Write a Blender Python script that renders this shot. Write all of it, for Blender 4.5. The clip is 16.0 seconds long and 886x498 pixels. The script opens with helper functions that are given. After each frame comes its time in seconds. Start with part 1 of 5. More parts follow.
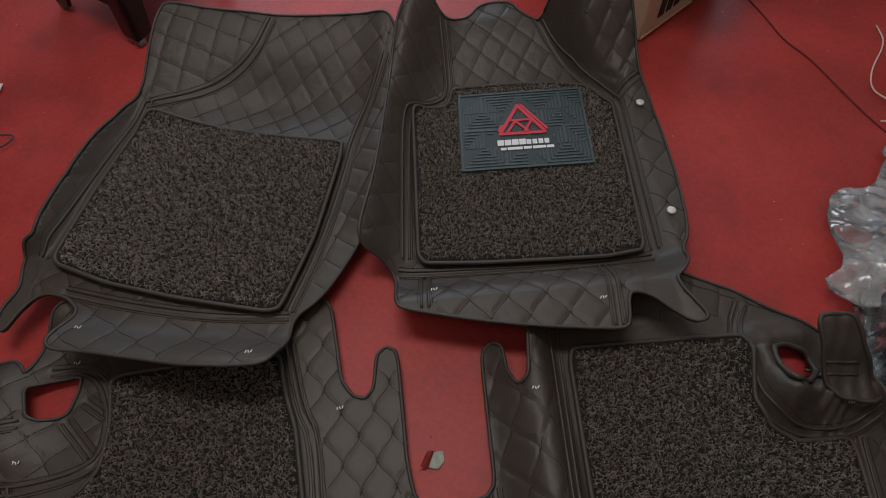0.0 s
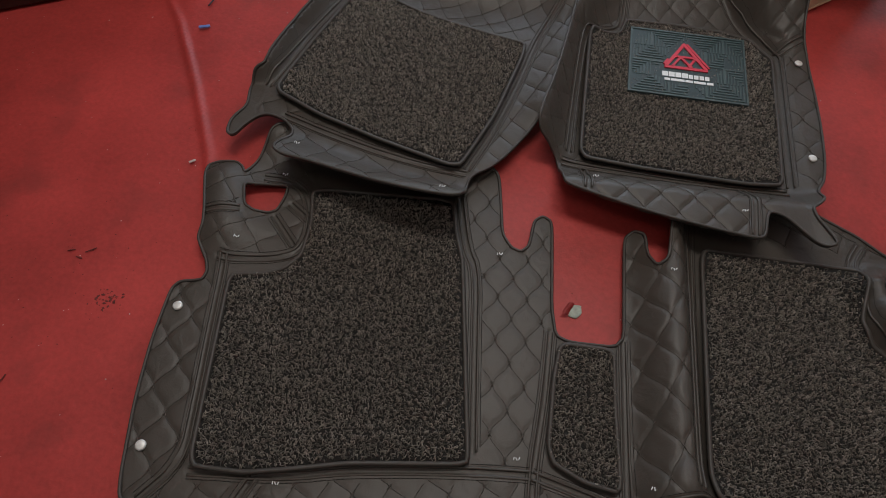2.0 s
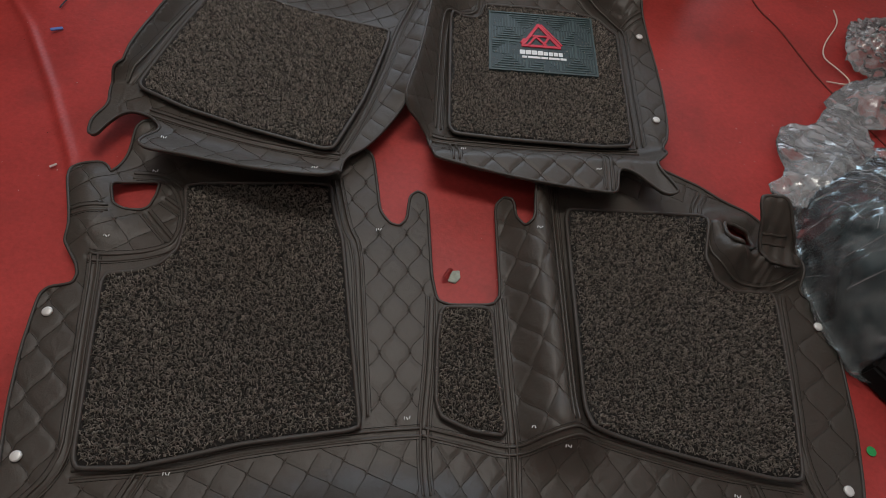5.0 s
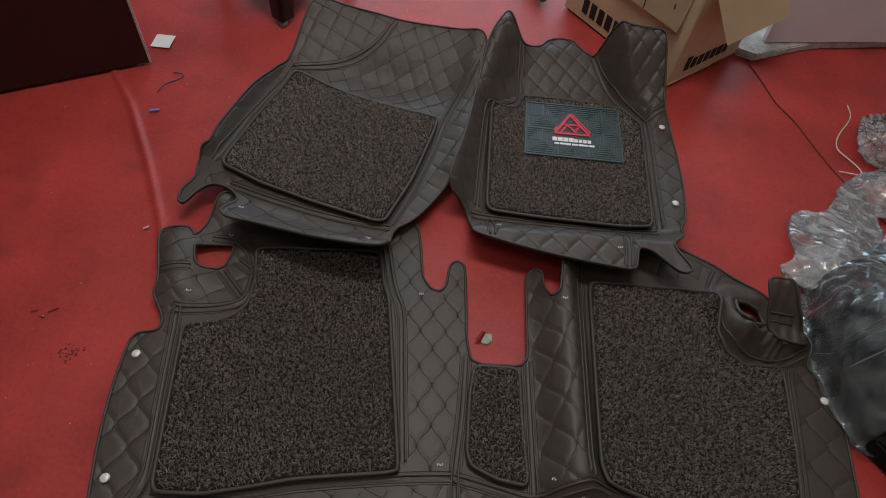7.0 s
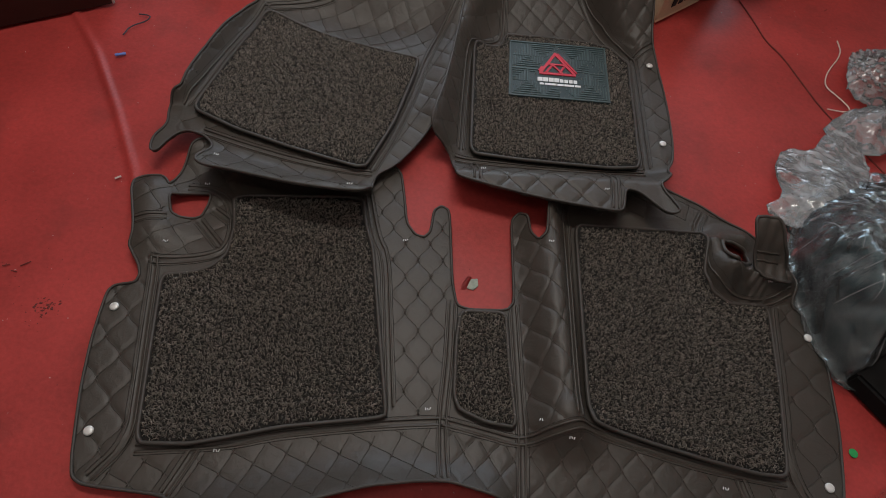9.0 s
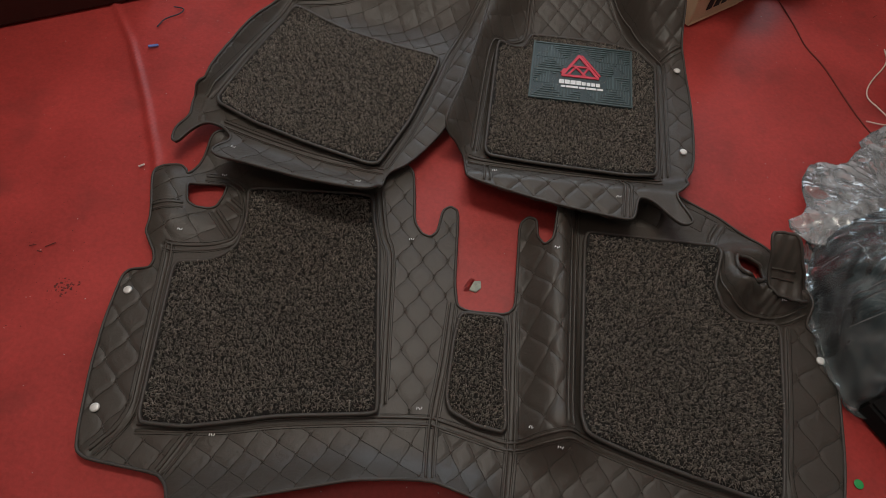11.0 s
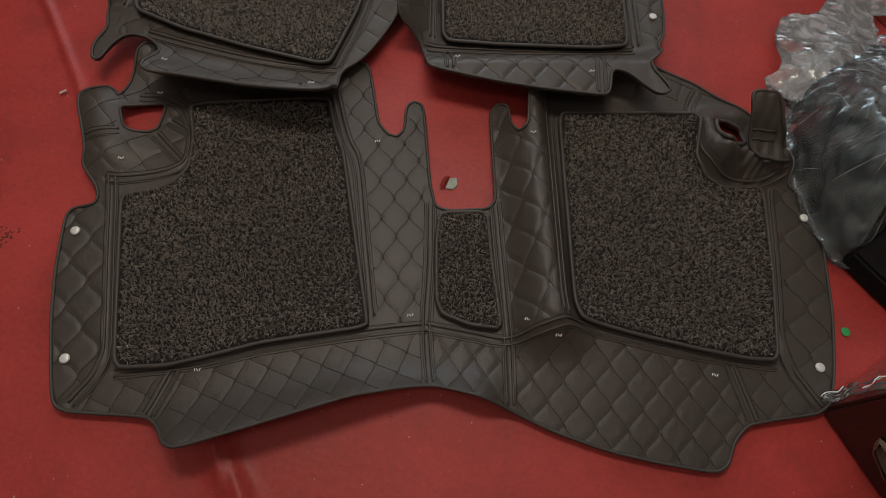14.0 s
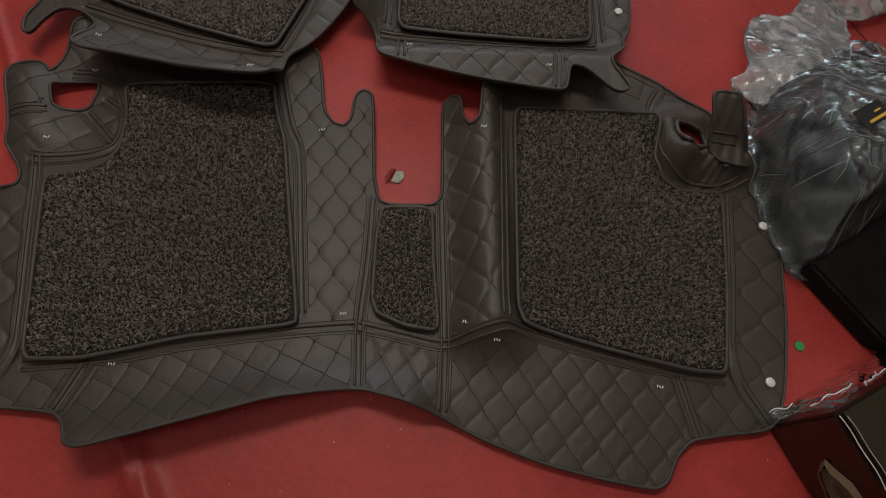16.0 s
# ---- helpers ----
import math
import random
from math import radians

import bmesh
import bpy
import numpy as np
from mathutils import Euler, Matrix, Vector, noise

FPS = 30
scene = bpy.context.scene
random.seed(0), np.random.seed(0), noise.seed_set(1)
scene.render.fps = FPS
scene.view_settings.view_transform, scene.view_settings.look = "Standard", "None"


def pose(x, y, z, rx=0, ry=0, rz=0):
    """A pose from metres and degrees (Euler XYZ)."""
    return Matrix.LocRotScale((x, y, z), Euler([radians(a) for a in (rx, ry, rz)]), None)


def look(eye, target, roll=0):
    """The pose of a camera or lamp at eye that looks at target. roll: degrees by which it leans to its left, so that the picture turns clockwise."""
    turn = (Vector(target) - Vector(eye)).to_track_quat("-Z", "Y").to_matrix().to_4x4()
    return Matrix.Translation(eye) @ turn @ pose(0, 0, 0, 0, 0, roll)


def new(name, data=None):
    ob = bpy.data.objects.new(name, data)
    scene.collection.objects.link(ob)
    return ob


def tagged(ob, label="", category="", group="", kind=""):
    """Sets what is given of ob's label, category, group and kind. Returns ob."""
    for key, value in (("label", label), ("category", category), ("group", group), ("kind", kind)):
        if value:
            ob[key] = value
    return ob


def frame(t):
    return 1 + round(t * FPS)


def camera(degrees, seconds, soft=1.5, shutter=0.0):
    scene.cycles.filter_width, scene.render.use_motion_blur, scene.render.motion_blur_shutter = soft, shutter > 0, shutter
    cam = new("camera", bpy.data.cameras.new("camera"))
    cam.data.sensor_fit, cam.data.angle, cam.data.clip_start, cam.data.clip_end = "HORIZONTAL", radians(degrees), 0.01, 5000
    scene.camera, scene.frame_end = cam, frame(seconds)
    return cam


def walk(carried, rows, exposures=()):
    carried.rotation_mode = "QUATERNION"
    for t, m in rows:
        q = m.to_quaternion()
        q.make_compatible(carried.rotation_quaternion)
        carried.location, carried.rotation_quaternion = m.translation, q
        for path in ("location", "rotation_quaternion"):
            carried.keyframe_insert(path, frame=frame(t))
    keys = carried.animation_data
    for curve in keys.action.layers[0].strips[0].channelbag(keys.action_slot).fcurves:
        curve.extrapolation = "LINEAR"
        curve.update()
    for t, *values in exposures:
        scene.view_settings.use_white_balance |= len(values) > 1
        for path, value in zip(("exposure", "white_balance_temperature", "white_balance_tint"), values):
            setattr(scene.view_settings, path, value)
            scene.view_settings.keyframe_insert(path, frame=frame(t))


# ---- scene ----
cam = camera(71.9, 16.0, soft=0.8)
PATH = [
    (0, (0.106, 0.167, 0.943), (0.145, 1.242, -0.743), -3.3),
    (0.5, (0.055, 0.073, 1.015), (-0.044, 1.231, -0.613), -2.8),
    (1, (0.004, 0.017, 1.033), (-0.129, 1.182, -0.588), -2.3),
    (1.5, (-0.087, -0.041, 1.005), (-0.23, 1.006, -0.693), -1.6),
    (2, (-0.112, -0.086, 0.983), (-0.2, 0.92, -0.743), 3.1),
    (2.5, (-0.129, -0.117, 0.96), (-0.169, 0.864, -0.782), 6.7),
    (3, (-0.142, -0.121, 0.957), (-0.124, 0.842, -0.795), 10.5),
    (3.5, (-0.134, -0.125, 0.965), (-0.106, 0.856, -0.777), 9.3),
    (4, (-0.112, -0.129, 0.964), (-0.066, 0.853, -0.778), 8.6),
    (4.5, (-0.067, -0.13, 0.977), (0.092, 0.901, -0.729), 10.7),
    (4.7, (-0.044, -0.137, 0.98), (0.15, 0.895, -0.723), 11.0),
    (6.8, (-0.051, -0.219, 1.126), (0.028, 0.965, -0.485), 6.6),
    (7, (-0.061, -0.219, 1.125), (0.005, 0.975, -0.478), 7.0),
    (7.5, (-0.066, -0.223, 1.116), (-0.013, 0.968, -0.49), 6.6),
    (8, (-0.074, -0.219, 1.103), (-0.009, 0.933, -0.531), 7.2),
    (8.5, (-0.073, -0.205, 1.098), (0.016, 0.91, -0.56), 7.3),
    (9, (-0.056, -0.217, 1.095), (0.067, 0.851, -0.592), 8.7),
    (9.2, (-0.041, -0.217, 1.101), (0.045, 0.862, -0.58), 7.2),
    (11.3, (0.026, -0.2, 1.113), (-0.002, 0.817, -0.61), 5.4),
    (11.5, (0.011, -0.203, 1.104), (-0.002, 0.773, -0.642), 6.7),
    (11.8, (-0.032, -0.201, 1.081), (-0.015, 0.73, -0.688), 7.7),
    (12, (-0.037, -0.205, 1.078), (-0.079, 0.68, -0.715), 3.3),
    (12.5, (-0.052, -0.189, 1.047), (-0.065, 0.601, -0.791), 1.0),
    (13, (-0.047, -0.174, 1.047), (0.079, 0.593, -0.796), 9.2),
    (13.5, (-0.039, -0.173, 1.045), (0.101, 0.586, -0.8), 10.3),
    (14, (-0.009, -0.185, 1.046), (0.119, 0.591, -0.793), 7.6),
    (14.5, (0.062, -0.203, 1.019), (0.306, 0.525, -0.828), 10.9),
    (15, (0.124, -0.213, 0.998), (0.401, 0.487, -0.855), 10.0),
    (15.5, (0.152, -0.195, 0.993), (0.411, 0.518, -0.858), 11.1),
    (16, (0.087, -0.168, 1.002), (0.238, 0.601, -0.838), 11.2),
]
walk(cam, [(t, look(eye, target, roll)) for t, eye, target, roll in PATH],
     exposures=((0.0, -0.25, 6450, 10), (0.5, -0.06, 6450, 10), (1.0, 0.0, 6450, 10), (9.2, 0.0, 6500, 10), (11.5, -0.02, 6850, 10), (13.0, -0.06, 7000, 10), (15.0, -0.06, 7000, 10), (16.0, -0.14, 6900, 10)))

# ---------------------------------------------------------------- light
world = bpy.data.worlds.new("sky")
scene.world = world
world.use_nodes = True
wn = world.node_tree.nodes
sky = wn.new("ShaderNodeTexSky")
sky.sky_type, sky.sun_disc = "NISHITA", False
sky.sun_elevation, sky.sun_rotation = radians(42), radians(200)
wn["Background"].inputs["Strength"].default_value = 0.12
world.node_tree.links.new(sky.outputs[0], wn["Background"].inputs["Color"])

sun = new("sun", bpy.data.lights.new("sun", "SUN"))
sun.data.energy, sun.data.angle, sun.data.color = 1.0, radians(10), (1.0, 0.95, 0.88)
sun.matrix_world = look((0.6, -1.8, 6.0), (0, 0, 0))


def area_lamp(name, eye, target, wide, high, watts, colour):
    lamp = new(name, bpy.data.lights.new(name, "AREA"))
    lamp.data.shape, lamp.data.size, lamp.data.size_y = "RECTANGLE", wide, high
    lamp.data.energy, lamp.data.color = watts, colour
    lamp.matrix_world = look(eye, target)
    return lamp


# daylight of the shop front, a presumed tube light overhead, and a fill
area_lamp("daylight_in_shop_front", (0.45, 3.46, 1.18), (0.3, 0, 0.2), 3.4, 2.1, 48, (0.78, 0.90, 1.0))
area_lamp("tube_light_glow", (-0.10, 0.95, 2.34), (-0.10, 0.95, 0), 1.2, 0.4, 20, (1.0, 0.96, 0.88))
# weak fill lamp, no fixture: added to lift shade under the near edges
area_lamp("unseen_fill_near", (-0.30, -0.30, 2.34), (-0.30, -0.30, 0), 1.2, 0.4, 4, (1.0, 0.96, 0.88))


# ---------------------------------------------------------------- materials
def material(name, colour, rough=0.6, metal=0.0, spec=0.5, vary=0.25, scale=8.0, fine=180.0, bump=0.15, depth=0.002, stain=None, stain_scale=3.0, crease=0.0):
    """A principled surface with variation at two scales and a fine relief."""
    m = bpy.data.materials.new(name)
    m.use_nodes = True
    n, link = m.node_tree.nodes, m.node_tree.links.new
    b = n["Principled BSDF"]
    b.inputs["Metallic"].default_value = metal
    b.inputs["Specular IOR Level"].default_value = spec
    co = n.new("ShaderNodeTexCoord")
    big, small = n.new("ShaderNodeTexNoise"), n.new("ShaderNodeTexNoise")
    for node, s, d in ((big, scale, 5), (small, fine, 3)):
        node.inputs["Scale"].default_value, node.inputs["Detail"].default_value = s, d
        link(co.outputs["Object"], node.inputs["Vector"])
    mix = n.new("ShaderNodeMix")
    mix.data_type = "RGBA"
    mix.inputs["A"].default_value = (*[c * (1 - vary) for c in colour], 1)
    mix.inputs["B"].default_value = (*[min(1, c * (1 + vary)) for c in colour], 1)
    add = n.new("ShaderNodeMath")
    add.operation = "MULTIPLY_ADD"
    link(small.outputs["Fac"], add.inputs[0])
    add.inputs[1].default_value = 0.5
    link(big.outputs["Fac"], add.inputs[2])
    ramp = n.new("ShaderNodeMapRange")
    ramp.inputs["From Min"].default_value, ramp.inputs["From Max"].default_value = 0.45, 1.05
    link(add.outputs[0], ramp.inputs["Value"])
    link(ramp.outputs[0], mix.inputs["Factor"])
    out = mix.outputs["Result"]
    if stain:
        sn, sr, sm = n.new("ShaderNodeTexNoise"), n.new("ShaderNodeMapRange"), n.new("ShaderNodeMix")
        sn.inputs["Scale"].default_value, sn.inputs["Detail"].default_value = stain_scale, 8
        link(co.outputs["Object"], sn.inputs["Vector"])
        sr.inputs["From Min"].default_value, sr.inputs["From Max"].default_value = 0.55, 0.75
        sr.inputs["To Max"].default_value = 0.55
        link(sn.outputs["Fac"], sr.inputs["Value"])
        sm.data_type = "RGBA"
        link(sr.outputs[0], sm.inputs["Factor"])
        link(out, sm.inputs["A"])
        sm.inputs["B"].default_value = (*stain, 1)
        out = sm.outputs["Result"]
    link(out, b.inputs["Base Color"])
    rr = n.new("ShaderNodeMapRange")
    rr.inputs["To Min"].default_value, rr.inputs["To Max"].default_value = max(0.02, rough - 0.1), min(1, rough + 0.12)
    link(big.outputs["Fac"], rr.inputs["Value"])
    link(rr.outputs[0], b.inputs["Roughness"])
    bp = n.new("ShaderNodeBump")
    bp.inputs["Strength"].default_value, bp.inputs["Distance"].default_value = bump, depth
    link(small.outputs["Fac"], bp.inputs["Height"])
    link(bp.outputs[0], b.inputs["Normal"])
    if crease:
        folds, wide = n.new("ShaderNodeTexNoise"), n.new("ShaderNodeBump")
        folds.inputs["Scale"].default_value, folds.inputs["Detail"].default_value, folds.inputs["Distortion"].default_value = 42, 4, 0.8
        link(co.outputs["Object"], folds.inputs["Vector"])
        wide.inputs["Strength"].default_value, wide.inputs["Distance"].default_value = crease, 0.004
        link(folds.outputs["Fac"], wide.inputs["Height"])
        link(wide.outputs[0], bp.inputs["Normal"])
    return m


LEATHER = material("brown_leatherette", (0.055, 0.045, 0.037), 0.46, spec=0.5, vary=0.12, scale=5, fine=900, bump=0.35, depth=0.0008, crease=0.35)
BINDING = material("dark_binding", (0.054, 0.045, 0.039), 0.55, vary=0.15, scale=12, fine=700, bump=0.3, depth=0.0006)
# cross stitches, lightened: the thread's highlight is put into the colour
CROSS_GLINT = material("cross_thread_glint", (0.105, 0.088, 0.076), 0.6, vary=0.2, scale=40, fine=900)
QUILT_THREAD = material("quilting_thread", (0.048, 0.040, 0.033), 0.7, vary=0.2, scale=40, fine=900)
THREAD = material("seam_thread", (0.026, 0.021, 0.018), 0.8, vary=0.2, scale=40, fine=900)
FIBRE = material("brown_coil_fibre", (0.165, 0.143, 0.122), 0.36, spec=0.55, vary=0.45, scale=90, fine=500, bump=0.1)
def strand_tones(m, low, high):
    """Let every strand of a joined mesh take its own tone, the palest as painted glints."""
    n, link = m.node_tree.nodes, m.node_tree.links.new
    b = n["Principled BSDF"]
    colour = b.inputs["Base Color"].links[0].from_socket
    geo, tone, mul = n.new("ShaderNodeNewGeometry"), n.new("ShaderNodeMapRange"), n.new("ShaderNodeVectorMath")
    tone.inputs["To Min"].default_value, tone.inputs["To Max"].default_value = low, high
    mul.operation = "MULTIPLY"
    link(geo.outputs["Random Per Island"], tone.inputs["Value"])
    link(colour, mul.inputs[0])
    link(tone.outputs[0], mul.inputs[1])
    link(mul.outputs[0], b.inputs["Base Color"])


# wide random tones: bright glints among dark strands, put into the fibre colour
strand_tones(FIBRE, 0.25, 1.9)
FIBRE_BED = material("coil_mat_bed", (0.013, 0.011, 0.010), 0.85, vary=0.4, scale=60, fine=400, bump=0.8, depth=0.003)
RED = material("red_floor_sheet", (0.42, 0.045, 0.040), 0.50, spec=0.4, vary=0.30, scale=4.5, fine=120, bump=0.3, depth=0.0012, stain=(0.22, 0.034, 0.030), stain_scale=8.5, crease=0.16)
STEEL = material("snap_steel", (0.80, 0.79, 0.76), 0.42, metal=0.3, vary=0.08)
CHALK = material("white_paint_mark", (0.75, 0.76, 0.78), 0.8, vary=0.1)
TEAL = material("dark_teal_rubber", (0.027, 0.046, 0.050), 0.5, vary=0.12, scale=20, fine=500)
TEAL_RIB = material("teal_rib", (0.058, 0.088, 0.090), 0.55, vary=0.12, scale=20, fine=500)
LOGO_RED = material("logo_red", (0.62, 0.03, 0.06), 0.5, vary=0.08)
LOGO_WHITE = material("logo_white", (0.82, 0.83, 0.84), 0.5, vary=0.04)
WOOD = material("dark_wood_veneer", (0.020, 0.008, 0.006), 0.35, vary=0.4, scale=3, fine=60, bump=0.1)
EDGE = material("grey_edge_band", (0.42, 0.40, 0.40), 0.5, vary=0.1)
BLACK = material("black_plastic", (0.014, 0.013, 0.013), 0.35, vary=0.3, scale=10, fine=300)
WORN = material("worn_grey_plastic", (0.16, 0.16, 0.15), 0.7, vary=0.4, scale=40)
CARD = material("brown_cardboard", (0.55, 0.43, 0.28), 0.8, vary=0.14, scale=6, fine=220, bump=0.2, stain=(0.50, 0.35, 0.20), stain_scale=4)
CARD_OLD = material("old_dark_cardboard", (0.30, 0.20, 0.10), 0.75, vary=0.3, scale=9, fine=120, bump=0.5, depth=0.004, stain=(0.20, 0.13, 0.06), stain_scale=9)
CARD_IN = material("pale_cardboard_flap", (0.66, 0.51, 0.33), 0.8, vary=0.1, scale=6, fine=220)
INK = material("black_print", (0.012, 0.012, 0.012), 0.7, vary=0.1)
CONCRETE = material("speckled_concrete", (0.46, 0.45, 0.42), 0.85, vary=0.4, scale=28, fine=160, bump=0.6, depth=0.004, stain=(0.16, 0.15, 0.14), stain_scale=22)
BOARD = material("pale_grey_board", (0.60, 0.56, 0.57), 0.55, vary=0.07, scale=4)
FELT = material("black_felt", (0.013, 0.012, 0.012), 0.95, spec=0.1, vary=0.4, scale=30, fine=600, bump=0.5)
CASE = material("dark_green_case", (0.024, 0.036, 0.037), 0.6, vary=0.25, scale=6, fine=240)
PACKED = material("packed_black_mat", (0.026, 0.054, 0.058), 0.5, vary=0.45, scale=9, fine=200, bump=0.4)
MAROON = material("dark_maroon_wrap", (0.030, 0.014, 0.011), 0.25, vary=0.3, scale=5, fine=140, stain=(0.040, 0.026, 0.014), stain_scale=3)
OLIVE = material("dark_olive_wrap", (0.036, 0.032, 0.021), 0.32, vary=0.3, scale=5, fine=140)
TORN = material("torn_brown_paper", (0.17, 0.115, 0.07), 0.85, vary=0.3, scale=25)
MARBLED = material("mottled_foam", (0.11, 0.10, 0.075), 0.8, vary=0.8, scale=38, fine=120, bump=0.6, depth=0.004)
GREEN = material("green_plastic", (0.03, 0.36, 0.10), 0.35, vary=0.08)
BLUE = material("blue_plastic", (0.10, 0.16, 0.42), 0.5)
PAPER = material("white_paper", (0.85, 0.85, 0.84), 0.8, vary=0.06)
YELLOW = material("yellow_print", (0.70, 0.42, 0.05), 0.6)
PLASTER = material("wall_plaster", (0.62, 0.60, 0.56), 0.85, vary=0.1, scale=2, fine=90)
# whitish colour that stands in for highlights along folds of clear film
FILM_GLINT = material("film_glint", (0.62, 0.66, 0.67), 0.18, vary=0.2, scale=30)
WIRE = material("black_wire", (0.010, 0.010, 0.012), 0.5)
WHITE_WIRE = material("cream_wire", (0.74, 0.62, 0.54), 0.5)
PUTTY = material("grey_cement", (0.36, 0.40, 0.34), 0.85, vary=0.3, scale=60)
DUST = material("pale_dust", (0.55, 0.45, 0.42), 0.9)
GRIT = material("dark_grit", (0.15, 0.030, 0.025), 0.9, vary=0.4, scale=120)
PIPE = material("dull_pipe", (0.05, 0.05, 0.07), 0.6)


def film_material(name, tint, strength, rough, scale=11, depth=0.012):
    """Thin clear wrapping film: see-through, with a gloss that grows at grazing angles."""
    m = bpy.data.materials.new(name)
    m.use_nodes = True
    n, link = m.node_tree.nodes, m.node_tree.links.new
    n.remove(n["Principled BSDF"])
    clear, gloss, haze = n.new("ShaderNodeBsdfTransparent"), n.new("ShaderNodeBsdfGlossy"), n.new("ShaderNodeBsdfDiffuse")
    clear.inputs["Color"].default_value = (*tint, 1)
    gloss.inputs["Roughness"].default_value = rough
    haze.inputs["Color"].default_value = (0.70, 0.72, 0.74, 1)
    noise_tex, bp, co = n.new("ShaderNodeTexNoise"), n.new("ShaderNodeBump"), n.new("ShaderNodeTexCoord")
    noise_tex.noise_type = "RIDGED_MULTIFRACTAL"
    noise_tex.inputs["Scale"].default_value, noise_tex.inputs["Detail"].default_value = scale, 5
    noise_tex.inputs["Distortion"].default_value = 1.2
    link(co.outputs["Object"], noise_tex.inputs["Vector"])
    bp.inputs["Strength"].default_value, bp.inputs["Distance"].default_value = 0.8, depth
    link(noise_tex.outputs["Fac"], bp.inputs["Height"])
    link(bp.outputs[0], gloss.inputs["Normal"])
    fr = n.new("ShaderNodeFresnel")
    fr.inputs["IOR"].default_value = 1.48
    link(bp.outputs[0], fr.inputs["Normal"])
    one, two = n.new("ShaderNodeMixShader"), n.new("ShaderNodeMixShader")
    milky, spread = n.new("ShaderNodeTexNoise"), n.new("ShaderNodeMapRange")
    milky.inputs["Scale"].default_value, milky.inputs["Detail"].default_value, milky.inputs["Distortion"].default_value = 16, 6, 1.5
    link(co.outputs["Object"], milky.inputs["Vector"])
    spread.inputs["From Min"].default_value, spread.inputs["From Max"].default_value = 0.35, 0.7
    spread.inputs["To Min"].default_value, spread.inputs["To Max"].default_value = strength * 0.45, strength * 1.8
    link(milky.outputs["Fac"], spread.inputs["Value"])
    link(spread.outputs[0], one.inputs[0])
    link(clear.outputs[0], one.inputs[1])
    link(haze.outputs[0], one.inputs[2])
    link(fr.outputs[0], two.inputs[0])
    link(one.outputs[0], two.inputs[1])
    link(gloss.outputs[0], two.inputs[2])
    link(two.outputs[0], n["Material Output"].inputs["Surface"])
    return m


FILM = film_material("clear_film", (0.84, 0.93, 0.95), 0.085, 0.13)
HAZY = film_material("hazy_film", (0.95, 0.96, 0.96), 0.27, 0.15, 30, 0.004)


# ---------------------------------------------------------------- mesh helpers
def thing(name, label, category, group="", at=(0, 0, 0)):
    ob = new(name)
    ob.empty_display_size = 0.05
    ob.location = at
    return tagged(ob, label, category, group)


def from_arrays(name, verts, faces, mat, parent=None, label="", smooth=True, kind=""):
    me = bpy.data.meshes.new(name)
    me.from_pydata([tuple(v) for v in verts], [], [tuple(int(i) for i in f) for f in faces])
    me.materials.append(mat)
    me.polygons.foreach_set("use_smooth", [smooth] * len(me.polygons))
    me.update()
    ob = new(name, me)
    if parent:
        ob.parent = parent
        ob.location = -Vector(parent.location) if parent.type == "EMPTY" and not parent.parent else (0, 0, 0)
    return tagged(ob, label, kind=kind)


def part(name, bm, mat, parent=None, label="", smooth=False):
    me = bpy.data.meshes.new(name)
    bm.to_mesh(me)
    bm.free()
    me.materials.append(mat)
    me.polygons.foreach_set("use_smooth", [smooth] * len(me.polygons))
    ob = new(name, me)
    if parent:
        ob.parent = parent
        ob.location = -Vector(parent.location) if parent.type == "EMPTY" and not parent.parent else (0, 0, 0)
    return tagged(ob, label)


def box(size, m=Matrix(), bevel=0.003, segments=2):
    bm = bmesh.new()
    bmesh.ops.create_cube(bm, size=1, matrix=Matrix.Diagonal((*size, 1)))
    if bevel:
        bmesh.ops.bevel(bm, geom=bm.edges[:], offset=bevel, segments=segments, affect="EDGES", profile=0.6)
    bmesh.ops.transform(bm, matrix=m, verts=bm.verts[:])
    return bm


def prism(outline, z0, z1, bevel=0.0):
    """A block over an outline in the plan."""
    bm = bmesh.new()
    f = bm.faces.new([bm.verts.new((x, y, z0)) for x, y in outline])
    f.normal_update()
    if f.normal.z > 0:
        f.normal_flip()
    up = bmesh.ops.extrude_face_region(bm, geom=[f])["geom"]
    bmesh.ops.translate(bm, vec=(0, 0, z1 - z0), verts=[v for v in up if isinstance(v, bmesh.types.BMVert)])
    bmesh.ops.recalc_face_normals(bm, faces=bm.faces[:])
    if bevel:
        bmesh.ops.bevel(bm, geom=bm.edges[:], offset=bevel, segments=2, affect="EDGES")
    return bm


def disc(radius, height, m=Matrix(), sides=20, dome=0.4):
    """A low button with a rounded rim."""
    bm = bmesh.new()
    rings = [(radius, 0), (radius, height * 0.5), (radius * 0.85, height * 0.85), (radius * dome, height)]
    loops = [[bm.verts.new((r * math.cos(a * math.tau / sides), r * math.sin(a * math.tau / sides), z)) for a in range(sides)] for r, z in rings]
    for lo, hi in zip(loops, loops[1:]):
        for i in range(sides):
            bm.faces.new((lo[i], lo[(i + 1) % sides], hi[(i + 1) % sides], hi[i]))
    bm.faces.new(loops[-1])
    bm.faces.new(loops[0][::-1])
    bmesh.ops.transform(bm, matrix=m, verts=bm.verts[:])
    return bm


